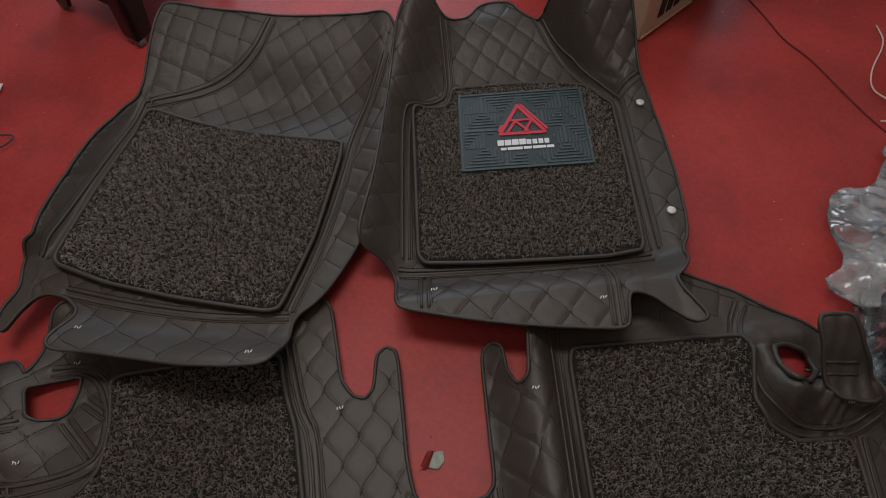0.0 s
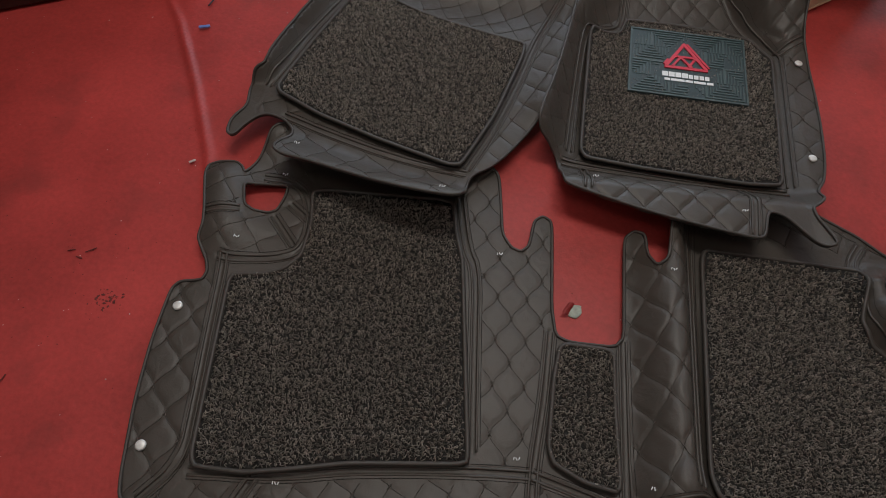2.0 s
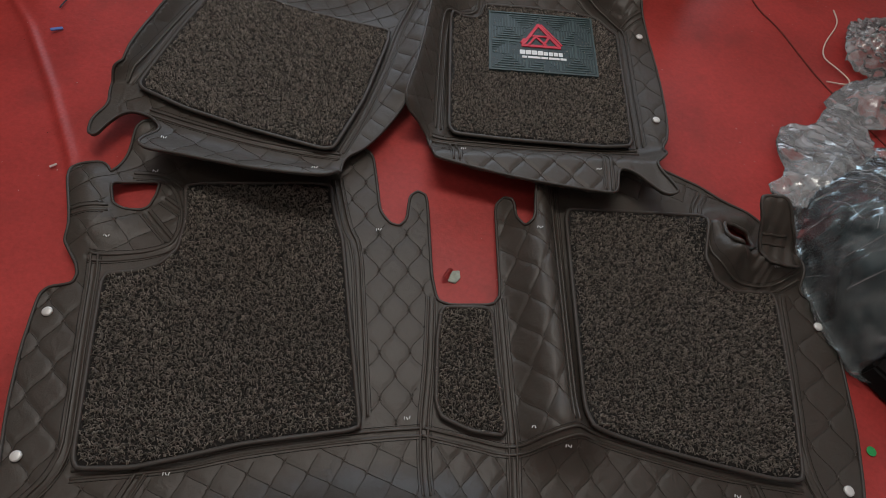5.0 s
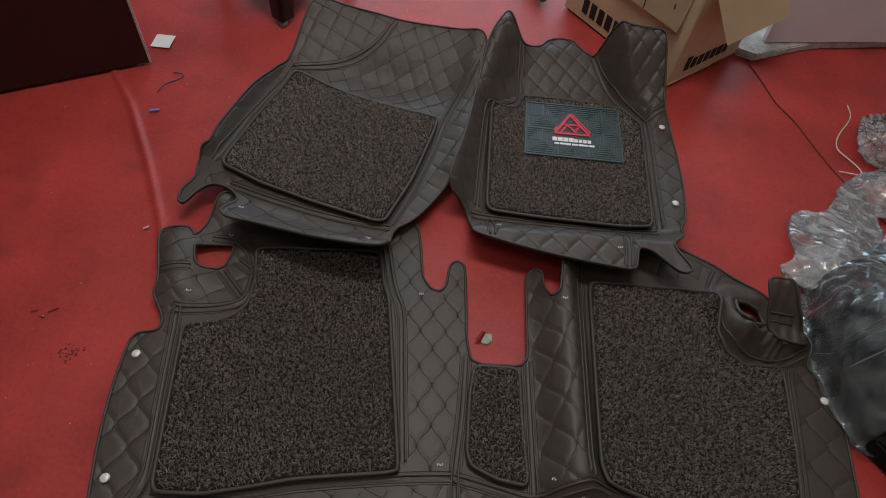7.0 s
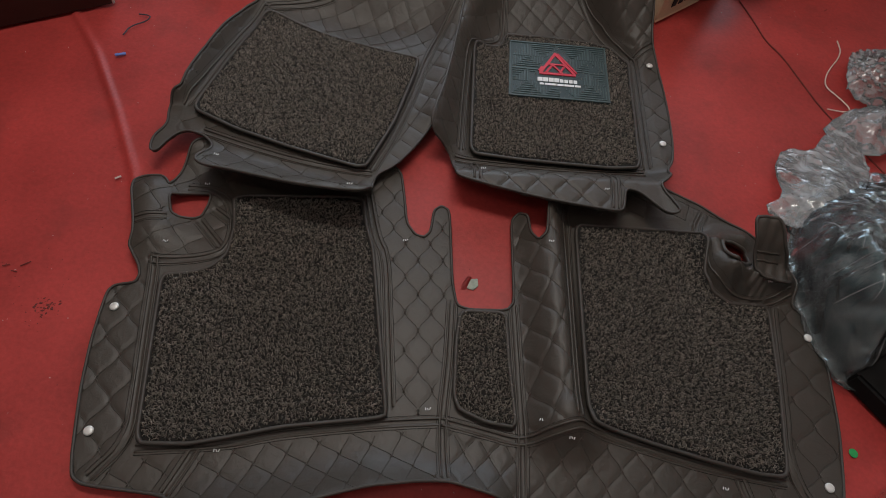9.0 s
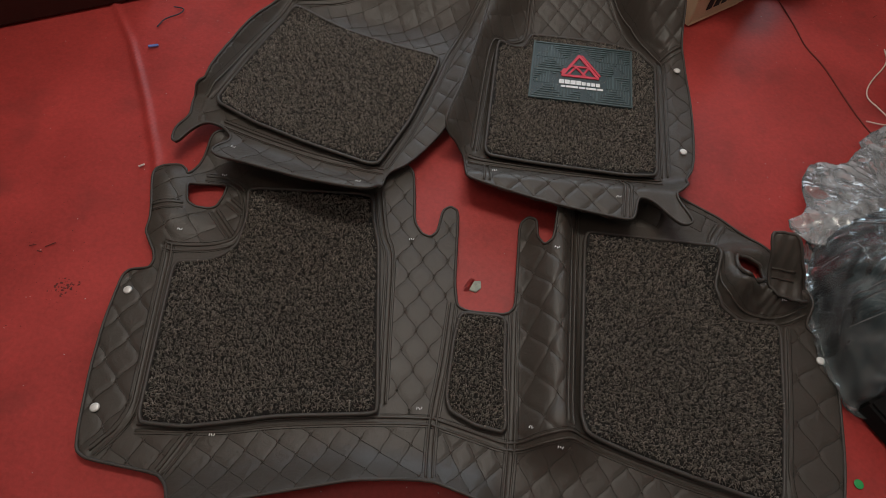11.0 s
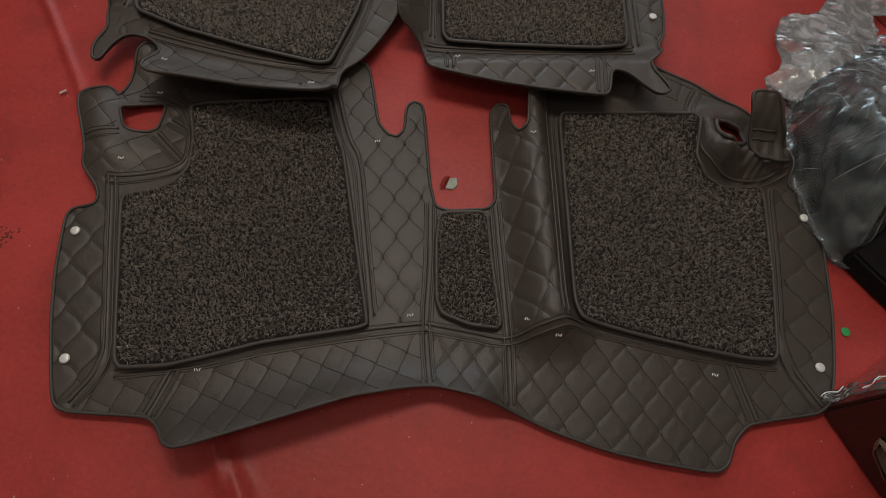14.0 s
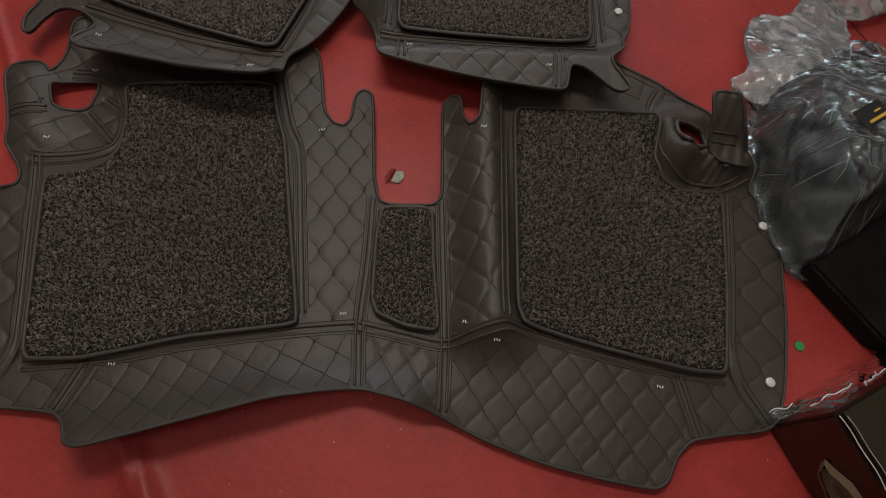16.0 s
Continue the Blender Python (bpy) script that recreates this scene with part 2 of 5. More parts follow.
def tube_arrays(path, radius, sides=6, closed=False, taper=False):
    p = np.asarray(path, float)
    n = len(p)
    tan = (np.roll(p, -1, 0) - np.roll(p, 1, 0)) if closed else np.gradient(p, axis=0)
    tan /= np.linalg.norm(tan, axis=1, keepdims=True) + 1e-9
    up = np.tile((0.0, 0.0, 1.0), (n, 1))
    up[np.abs(tan[:, 2]) > 0.95] = (1, 0, 0)
    side = np.cross(tan, up)
    side /= np.linalg.norm(side, axis=1, keepdims=True) + 1e-9
    up = np.cross(side, tan)
    a = np.arange(sides) * math.tau / sides
    r = np.full(n, radius) * (np.linspace(1, 0.4, n) if taper else 1)
    v = p[:, None] + r[:, None, None] * (np.cos(a)[None, :, None] * side[:, None] + np.sin(a)[None, :, None] * up[:, None])
    faces = []
    for i in range(n if closed else n - 1):
        j = (i + 1) % n
        faces += [(i * sides + k, i * sides + (k + 1) % sides, j * sides + (k + 1) % sides, j * sides + k) for k in range(sides)]
    if not closed:
        faces += [tuple(range(sides))[::-1], tuple((n - 1) * sides + k for k in range(sides))]
    return v.reshape(-1, 3), faces


def tube(name, path, radius, mat, parent=None, label="", sides=6, closed=False):
    return from_arrays(name, *tube_arrays(path, radius, sides, closed), mat, parent, label)


def rounded(points, times=2, closed=True, cut=0.22):
    """Cut the corners of a pattern outline."""
    p = np.asarray(points, float)
    for _ in range(times):
        q = np.roll(p, -1, 0)
        if closed:
            p = np.stack(((1 - cut) * p + cut * q, cut * p + (1 - cut) * q), 1).reshape(-1, p.shape[1])
        else:
            a, b = p[:-1], p[1:]
            p = np.vstack((p[:1], np.stack((0.75 * a + 0.25 * b, 0.25 * a + 0.75 * b), 1).reshape(-1, p.shape[1]), p[-1:]))
    return p


def resampled(points, step, closed=True):
    p = np.asarray(points, float)
    if closed:
        p = np.vstack((p, p[:1]))
    d = np.concatenate(([0], np.cumsum(np.linalg.norm(np.diff(p, axis=0), axis=1))))
    n = max(3, int(round(d[-1] / step)))
    s = np.linspace(0, d[-1], n, endpoint=False) if closed else np.linspace(0, d[-1], n + 1)
    return np.stack([np.interp(s, d, p[:, k]) for k in range(p.shape[1])], 1)


def inside(x, y, poly):
    hit = np.zeros(np.shape(x), bool)
    for (x0, y0), (x1, y1) in zip(poly, np.roll(poly, -1, 0)):
        if y0 != y1:
            hit ^= ((y0 > y) != (y1 > y)) & (x < (x1 - x0) * (y - y0) / (y1 - y0) + x0)
    return hit


def seg_dist(x, y, a, b):
    dx, dy = b[0] - a[0], b[1] - a[1]
    t = np.clip(((x - a[0]) * dx + (y - a[1]) * dy) / (dx * dx + dy * dy + 1e-12), 0, 1)
    return np.hypot(x - a[0] - t * dx, y - a[1] - t * dy)


def line_dist(x, y, line):
    return np.min([seg_dist(x, y, a, b) for a, b in zip(line, line[1:])], axis=0)


def lifted(x, y, lifts):
    """Sum of soft ridges: (start, end, half width, height)."""
    z = np.zeros(np.shape(x))
    for a, b, w, h in lifts:
        z = z + h * np.exp(-(seg_dist(x, y, a, b) / w) ** 2)
    return z


def smoothstep(v, a, b):
    t = np.clip((v - a) / (b - a), 0, 1)
    return t * t * (3 - 2 * t)


def quilted(x, y, w, h, turn=0.0, curve=0.35, puff=0.0042, shift=(0, 0)):
    """Height of stitched diamonds: w across, h along, with lines that wave by curve."""
    c, s = math.cos(radians(turn)), math.sin(radians(turn))
    u, v = c * (x - shift[0]) + s * (y - shift[1]), -s * (x - shift[0]) + c * (y - shift[1])
    f = 4 * np.abs((v / h) % 1 - 0.5) - 1
    f = (1 - curve) * f + curve * np.sin(f * math.pi / 2)
    step = w / 2
    k0 = np.round(u / step)
    d = np.full(np.shape(u), 9.0)
    lean = math.cos(math.atan(w / h))
    for k in (k0 - 1, k0, k0 + 1):
        d = np.minimum(d, np.abs(u - k * step - np.where(k % 2 == 0, 1, -1) * step / 2 * f) * lean)
    node = np.minimum(1, np.abs(np.abs(f) - 1) * 4)
    dome = (1 - np.minimum(1, d / (0.25 * w))) ** 2
    return -puff * (0.42 * dome + 0.36 * np.exp(-(d / 0.0036) ** 2)) * (1.2 - 0.2 * node)


def triangulated(outline, holes, step):
    """Points and triangles of a flat pattern with an even grid inside."""
    from mathutils.geometry import delaunay_2d_cdt
    rings = [resampled(outline, step)] + [resampled(h, step) for h in holes]
    (x0, y0), (x1, y1) = rings[0].min(0), rings[0].max(0)
    gy = np.arange(y0, y1, step * 0.87)
    gx = np.arange(x0, x1, step)
    X, Y = np.meshgrid(gx, gy)
    X = X + (np.arange(len(gy)) % 2)[:, None] * step / 2
    X, Y = X.ravel(), Y.ravel()
    ok = inside(X, Y, rings[0])
    for r in rings[1:]:
        ok &= ~inside(X, Y, r)
    X, Y = X[ok], Y[ok]
    edge = np.vstack(rings)
    near = np.full(len(X), 9.0)
    for i in range(0, len(edge), 200):
        e = edge[i:i + 200]
        near = np.minimum(near, np.hypot(X[:, None] - e[:, 0], Y[:, None] - e[:, 1]).min(1))
    X, Y = X[near > 0.6 * step], Y[near > 0.6 * step]
    pts = np.vstack((edge, np.stack((X, Y), 1)))
    links, start = [], 0
    for r in rings:
        links += [(start + i, start + (i + 1) % len(r)) for i in range(len(r))]
        start += len(r)
    v, _, f, *_ = delaunay_2d_cdt([Vector(p) for p in pts], links, [], 0, 1e-7)
    v, f = np.array([tuple(p) for p in v]), np.array(f)
    c = v[f].mean(1)
    keep = inside(c[:, 0], c[:, 1], rings[0])
    for r in rings[1:]:
        keep &= ~inside(c[:, 0], c[:, 1], r)
    return v, f[keep], rings


def sheet(name, parent, outline, holes, height, mat, step=0.005, thick=0.007, label=""):
    """A sewn sheet: upper and lower face over a flat pattern, at height(x, y), closed at its edges."""
    v, f, rings = triangulated(outline, holes, step)
    z = height(v[:, 0], v[:, 1])
    n = len(v)
    verts = np.vstack((np.column_stack((v, z)), np.column_stack((v, z - thick))))
    edges = {}
    for t in f:
        for a, b in ((t[0], t[1]), (t[1], t[2]), (t[2], t[0])):
            edges[(a, b)] = 1
    rim = [(a, b) for a, b in edges if (b, a) not in edges]
    faces = [tuple(t) for t in f] + [(t[2] + n, t[1] + n, t[0] + n) for t in f] + [(b, a, a + n, b + n) for a, b in rim]
    return from_arrays(name, verts, faces, mat, parent, label), rings


def edging(name, parent, ring, height, radius, mat=None, raise_by=0.0, closed=True):
    z = height(ring[:, 0], ring[:, 1]) + raise_by
    return tube(name, np.column_stack((ring, z)), radius, mat or BINDING, parent, closed=closed)


def coil_carpet(parent, outline, height, rng, per_m2, label, row=()):
    """A pad of tangled plastic loops with a sewn edge."""
    ring = rounded(outline, 2, True, 0.09)
    pad, rings = sheet("carpet_pad", parent, ring, [], lambda x, y: height(x, y) + 0.009 + 0.0015 * np.sin(x * 900) * np.sin(y * 870), FIBRE_BED, 0.010, 0.008, label)
    edge = rings[0]
    tube("edge_binding", np.column_stack((edge, height(edge[:, 0], edge[:, 1]) + 0.009)), 0.0042, BINDING, pad, closed=True).location = (0, 0, 0)
    (x0, y0), (x1, y1) = ring.min(0), ring.max(0)
    gap = per_m2 ** -0.5
    px, py = [g.ravel() for g in np.meshgrid(np.arange(x0, x1, gap), np.arange(y0, y1, gap))]
    px, py = px + rng.uniform(-0.55, 0.55, len(px)) * gap, py + rng.uniform(-0.55, 0.55, len(px)) * gap
    inner = ring.mean(0) + (ring - ring.mean(0)) * 0.965
    ok = inside(px, py, inner)
    px, py = px[ok], py[ok]
    n, k = len(px), 5
    head = rng.uniform(0, math.tau, n)
    bend = rng.choice((-1, 1), n) * rng.uniform(0.2, 0.95, n)
    path = np.zeros((n, k, 3))
    path[:, 0, 0], path[:, 0, 1] = px, py
    reach = rng.uniform(0.0014, 0.0023, n)
    for i in range(1, k):
        head = head + bend + rng.normal(0, 0.3, n)
        path[:, i, 0] = path[:, i - 1, 0] + reach * np.cos(head)
        path[:, i, 1] = path[:, i - 1, 1] + reach * np.sin(head)
    rise = rng.uniform(0.001, 0.0075, n)
    if row:
        rise = rise * (1 - 0.75 * np.exp(-(line_dist(px, py, row) / 0.0035) ** 2))
    lean = rng.uniform(-0.002, 0.002, n)
    s = np.linspace(0, 1, k)
    path[:, :, 2] = height(px, py)[:, None] + 0.008 + rise[:, None] * np.sin(s * math.pi)[None] + lean[:, None] * s[None]
    tan = np.gradient(path, axis=1)
    tan /= np.linalg.norm(tan, axis=2, keepdims=True) + 1e-9
    side = np.cross(tan, (0, 0, 1.0))
    side /= np.linalg.norm(side, axis=2, keepdims=True) + 1e-9
    up = np.cross(side, tan)
    a = np.arange(3) * math.tau / 3 + math.pi / 2
    r = rng.uniform(0.00065, 0.00115, n)[:, None, None, None]
    v = path[:, :, None] + r * (np.cos(a)[None, None, :, None] * side[:, :, None] + np.sin(a)[None, None, :, None] * up[:, :, None])
    quad = np.array([(i * 3 + j, i * 3 + (j + 1) % 3, (i + 1) * 3 + (j + 1) % 3, (i + 1) * 3 + j) for i in range(k - 1) for j in range(3)])
    faces = (quad[None] + (np.arange(n) * k * 3)[:, None, None]).reshape(-1, 4)
    me = bpy.data.meshes.new("coil_loop")
    me.vertices.add(n * k * 3)
    me.vertices.foreach_set("co", v.reshape(-1))
    me.loops.add(faces.size)
    me.loops.foreach_set("vertex_index", faces.reshape(-1).astype(np.int32))
    me.polygons.add(len(faces))
    me.polygons.foreach_set("loop_start", np.arange(0, faces.size, 4, dtype=np.int32))
    me.polygons.foreach_set("use_smooth", np.ones(len(faces), bool))
    me.update(calc_edges=True)
    me.materials.append(FIBRE)
    loops = new("coil_loop", me)
    loops.parent = pad
    tagged(loops, kind="stuff")
    return pad


def rivets(parent, height, spots, radius=0.0085):
    for x, y in spots:
        z = float(height(np.array([x]), np.array([y]))[0])
        part("snap_rivet", disc(radius, 0.0042, pose(x, y, z + 0.001), 20, 0.7), STEEL, parent, "round steel snap button", True)


def paint_marks(parent, height, spots, rng):
    """Small hand-painted white marks of three short strokes."""
    for x, y in spots:
        z = float(height(np.array([x]), np.array([y]))[0])
        turn = rng.uniform(-25, 25)
        bm = bmesh.new()
        for dx, ang in ((-0.004, 70), (0, 105), (0.0042, 55)):
            stroke = box((0.0048, 0.0014, 0.0012), pose(x + dx, y + rng.uniform(-0.001, 0.001), z + 0.0025, 0, 0, ang + turn), 0)
            me = bpy.data.meshes.new("stroke")
            stroke.to_mesh(me)
            stroke.free()
            bm.from_mesh(me)
            bpy.data.meshes.remove(me)
        part("paint_mark", bm, CHALK, parent, "small white paint mark")


RNG = np.random.default_rng(5)

# ---------------------------------------------------------------- floor and room
RIDGES = [
    (((-0.96, 1.16), (-0.854, 1.006), (-0.752, 0.82), (-0.663, 0.639), (-0.62, 0.52)), 0.0075, 0.0085),
    (((-0.315, -0.06), (-0.275, -0.18), (-0.24, -0.33), (-0.22, -0.5)), 0.007, -0.008),
    (((-0.34, -0.02), (-0.30, -0.115), (-0.262, -0.18), (-0.22, -0.32), (-0.20, -0.5)), 0.020, 0.022),
]


def floor_height(x, y):
    z = 0.0015 * np.sin(x * 2.1 + 0.4) * np.cos(y * 1.7)
    for line, w, h in RIDGES:
        z = z + h * np.exp(-(line_dist(x, y, line) / w) ** 2)
    return z - 0.004


gx = np.concatenate((np.linspace(-2.6, -1.35, 12, endpoint=False), np.arange(-1.35, 1.35, 0.0065), np.linspace(1.35, 2.6, 12)))
gy = np.concatenate((np.linspace(-2.2, -0.6, 14, endpoint=False), np.arange(-0.6, 1.75, 0.0065), np.linspace(1.75, 3.6, 16)))
GX, GY = np.meshgrid(gx, gy)
nx, ny = len(gx), len(gy)
cells = (np.arange(ny - 1)[:, None] * nx + np.arange(nx - 1)[None]).ravel()
floor = from_arrays("floor", np.column_stack((GX.ravel(), GY.ravel(), floor_height(GX.ravel(), GY.ravel()))),
                    np.column_stack((cells, cells + 1, cells + nx + 1, cells + nx)), RED)
tagged(floor, "worn red vinyl floor sheet with folds and dust", "floor", kind="structure")

seam_path = [(0.915, 1.455, -0.003), (0.928, 1.40, -0.003), (0.942, 1.33, -0.003), (0.952, 1.25, -0.003), (0.985, 1.19, -0.003), (1.01, 1.08, -0.003), (1.04, 0.965, -0.003), (1.16, 0.70, -0.003), (1.30, 0.40, -0.003)]
tagged(tube("trim", resampled(rounded(seam_path, 2, False), 0.02, False), 0.0020, GRIT), "dark joint between two red floor sheets", "floor joint", kind="structure")
# walls and ceiling out of view, added to block and bounce the light
for name, size, at in (
    ("wall_west", (0.12, 6.0, 2.4), (-2.66, 0.7, 1.2)), ("wall_east", (0.12, 6.0, 2.4), (2.66, 0.7, 1.2)), ("wall_south", (5.44, 0.12, 2.4), (0, -2.26, 1.2)),
    ("wall_north_left", (1.3, 0.12, 2.4), (-2.07, 3.6, 1.2)), ("wall_north_right", (0.5, 0.12, 2.4), (2.47, 3.6, 1.2)), ("wall_north_top", (3.64, 0.12, 0.12), (0.4, 3.6, 2.34)),
):
    tagged(part(name, box(size, pose(*at), 0), PLASTER), "unseen pale plastered wall, added to shape the light", "wall", kind="structure")
tagged(part("ceiling", box((5.44, 6.2, 0.1), pose(0, 0.7, 2.46), 0), PLASTER), "unseen pale ceiling, added to shape the light", "ceiling", kind="structure")

# ---------------------------------------------------------------- rear mat
REAR_LEFT = [(-0.636, 0.572), (-0.638, 0.592), (-0.620, 0.603), (-0.587, 0.609), (-0.572, 0.598), (-0.564, 0.584), (-0.557, 0.600), (-0.549, 0.628), (-0.535, 0.70), (-0.47, 0.72), (-0.30, 0.70), (-0.12, 0.70), (-0.075, 0.672), (-0.064, 0.597),
             (-0.056, 0.530), (-0.037, 0.502), (-0.018, 0.496), (-0.004, 0.511), (0.002, 0.568), (0.018, 0.581), (0.036, 0.570), (0.040, 0.471), (0.043, 0.390), (0.052, 0.339)]
REAR_MID = [(0.077, 0.330), (0.168, 0.333), (0.170, 0.45), (0.172, 0.553), (0.189, 0.569), (0.205, 0.555), (0.207, 0.511), (0.220, 0.483), (0.237, 0.495), (0.245, 0.561), (0.26, 0.66),
            (0.50, 0.69), (0.572, 0.648), (0.615, 0.624), (0.655, 0.590), (0.700, 0.560), (0.740, 0.522), (0.762, 0.480), (0.773, 0.424)]
REAR_RIGHT = [(0.752, 0.372), (0.795, 0.346), (0.801, 0.324), (0.788, 0.226), (0.770, 0.110), (0.742, 0.005), (0.718, -0.052), (0.688, -0.067), (0.618, -0.073), (0.564, -0.080),
              (0.535, -0.105), (0.516, -0.142), (0.494, -0.153), (0.408, -0.136), (0.319, -0.113), (0.234, -0.080), (0.160, -0.042), (0.098, -0.020)]
REAR_NEAR = [(0.030, 0.000), (-0.091, -0.018), (-0.252, -0.062), (-0.352, -0.089), (-0.375, -0.082), (-0.405, -0.048), (-0.427, -0.032), (-0.556, -0.020), (-0.577, -0.008), (-0.588, 0.030),
             (-0.609, 0.136), (-0.620, 0.231), (-0.622, 0.330), (-0.612, 0.346), (-0.575, 0.354), (-0.571, 0.372), (-0.578, 0.392), (-0.592, 0.412), (-0.605, 0.432), (-0.602, 0.458), (-0.609, 0.488)]
REAR_OUTLINE = rounded(REAR_LEFT + REAR_MID + REAR_RIGHT + REAR_NEAR, 2, True, 0.16)
HOLE_L = rounded([(-0.557, 0.560), (-0.521, 0.571), (-0.477, 0.577), (-0.477, 0.549), (-0.484, 0.517), (-0.497, 0.508), (-0.525, 0.505), (-0.542, 0.512)], 2, True, 0.14)
HOLE_R = rounded([(0.611, 0.440), (0.655, 0.447), (0.686, 0.468), (0.684, 0.503), (0.649, 0.516), (0.617, 0.504)], 2, True, 0.15)
SEAM_L = [(-0.551, 0.411), (-0.535, 0.281), (-0.515, 0.140), (-0.504, 0.052), (-0.550, -0.009)]
SEAM_T1 = [(-0.143, 0.60), (-0.119, 0.487), (-0.096, 0.447), (-0.084, 0.305), (-0.068, 0.127)]
SEAM_T2 = [(0.043, 0.345), (0.038, 0.218), (0.026, 0.105), (0.030, 0.004)]
SEAM_T3 = [(0.1665, 0.345), (0.168, 0.179), (0.170, 0.066), (0.163, -0.035)]
SEAM_T4 = [(0.294, 0.60), (0.284, 0.421), (0.274, 0.245), (0.268, 0.115)]
SEAM_R = [(0.712, 0.367), (0.680, 0.179), (0.648, 0.033), (0.698, -0.06)]
SEAM_N1 = [(-0.49, 0.040), (-0.342, 0.052), (-0.251, 0.075), (-0.070, 0.098), (0.026, 0.105)]
SEAM_N2 = [(0.026, 0.105), (0.10, 0.088), (0.170, 0.070), (0.227, 0.088), (0.285, 0.102), (0.399, 0.068), (0.498, 0.040), (0.640, 0.018)]
SEAM_D1 = [(-0.391, 0.046), (-0.423, -0.031)]
SEAM_D2 = [(0.556, 0.022), (0.575, -0.078)]
SEAM_PL = [(-0.560, 0.405), (-0.528, 0.403), (-0.434, 0.422), (-0.413, 0.457), (-0.416, 0.513), (-0.441, 0.570), (-0.481, 0.590), (-0.527, 0.586)]
SEAM_TAB = [(-0.605, 0.486), (-0.546, 0.499)]
SEAM_W1 = [(-0.486, 0.503), (-0.434, 0.446)]
SEAM_W2 = [(-0.462, 0.535), (-0.420, 0.505)]
SEAM_TR = [(0.672, 0.468), (0.760, 0.452)]
SEAM_PR = [(0.615, 0.60), (0.589, 0.56), (0.580, 0.495), (0.575, 0.430), (0.598, 0.395), (0.640, 0.377), (0.70, 0.375), (0.75, 0.40)]
REAR_SEAMS = [SEAM_L, SEAM_T1, SEAM_T2, SEAM_T3, SEAM_T4, SEAM_R, SEAM_N1, SEAM_N2, SEAM_D1, SEAM_D2, SEAM_PL, SEAM_PR, SEAM_TAB, SEAM_W1, SEAM_W2, SEAM_TR]
REAR_LIFTS = [
    ((-0.36, -0.10), (-0.10, -0.04), 0.055, 0.070), ((-0.02, -0.03), (0.10, -0.04), 0.045, 0.050),
    ((0.22, 0.09), (0.27, 0.09), 0.035, 0.030), ((-0.60, 0.56), (-0.57, 0.47), 0.055, 0.030), ((-0.53, 0.70), (-0.45, 0.72), 0.05, 0.03),
    ((0.602, 0.500), (0.605, 0.43), 0.028, 0.046), ((0.63, 0.53), (0.68, 0.53), 0.025, 0.02), ((0.63, 0.428), (0.74, 0.425), 0.032, 0.046),
]


def at_seam(line, y):
    p = sorted((b, a) for a, b in line)
    return np.interp(y, [q[0] for q in p], [q[1] for q in p])


def rear_drape(x, y):
    ridge = 0.048 * smoothstep(x, 0.170, 0.246) * (1 - smoothstep(x, 0.252, 0.298))
    return 0.012 + lifted(x, y, REAR_LIFTS) + ridge * smoothstep(y, 0.06, 0.14) * (1 - smoothstep(y, 0.58, 0.68))


def rear_regions(x, y):
    """The sewn panels of the rear mat, each with its quilting."""
    near = np.interp(x, [-0.49, -0.251, 0.026, 0.17, 0.285, 0.498, 0.64], [0.040, 0.075, 0.105, 0.070, 0.102, 0.040, 0.018])
    lower = y < near
    left = (x < at_seam(SEAM_L, y)) & (y < 0.36)
    right = (x > at_seam(SEAM_R, y)) & (y < 0.37)
    tun_l = (x > at_seam(SEAM_T1, y)) & (x < at_seam(SEAM_T2, y)) & ~lower
    tun_r = (x > 0.168) & (x < at_seam(SEAM_T4, y)) & ~lower
    return [
        (lower & (x < 0.028), (0.056, 0.060, 20, 0.3, 0.0017)), (lower & (x >= 0.028) & (x < 0.166), (0.045, 0.062, -8, 0.3, 0.0032)),
        (lower & (x >= 0.166), (0.054, 0.072, -7, 0.6, 0.0021)), (tun_l, (0.052, 0.080, 2, 1.0, 0.0021)), (tun_r, (0.056, 0.086, 9, 0.5, 0.0042)),
        (left, (0.062, 0.084, 5, 0.8, 0.0034)), (right, (0.074, 0.090, -12, 0.9, 0.0024)),
        ((x < -0.43) & (y > 0.405), (0.066, 0.070, -6, 0.5, 0.0022)),
        ((y > 0.58) & (x > 0.3), (0.06, 0.07, 20, 0.3, 0.002)),
    ]


def paneled(x, y, regions, seams):
    """Quilting of every panel, pressed flat along the seams."""
    q = np.full(np.shape(x), -0.001)
    for where, args in regions(x, y):
        q = np.where(where, quilted(x, y, *args) if args else -0.001, q)
    d = np.min([line_dist(x, y, line) for line in seams], axis=0)
    return q * smoothstep(d, 0.004, 0.016) - 0.003 * np.exp(-(d / 0.005) ** 2)


def stitch_line(parts, path, zs):
    """Cut a line of points into short thread stitches."""
    for i in range(0, len(path) - 5, 5):
        parts.append(np.column_stack((path[i:i + 5:4], zs[i:i + 5:4])))


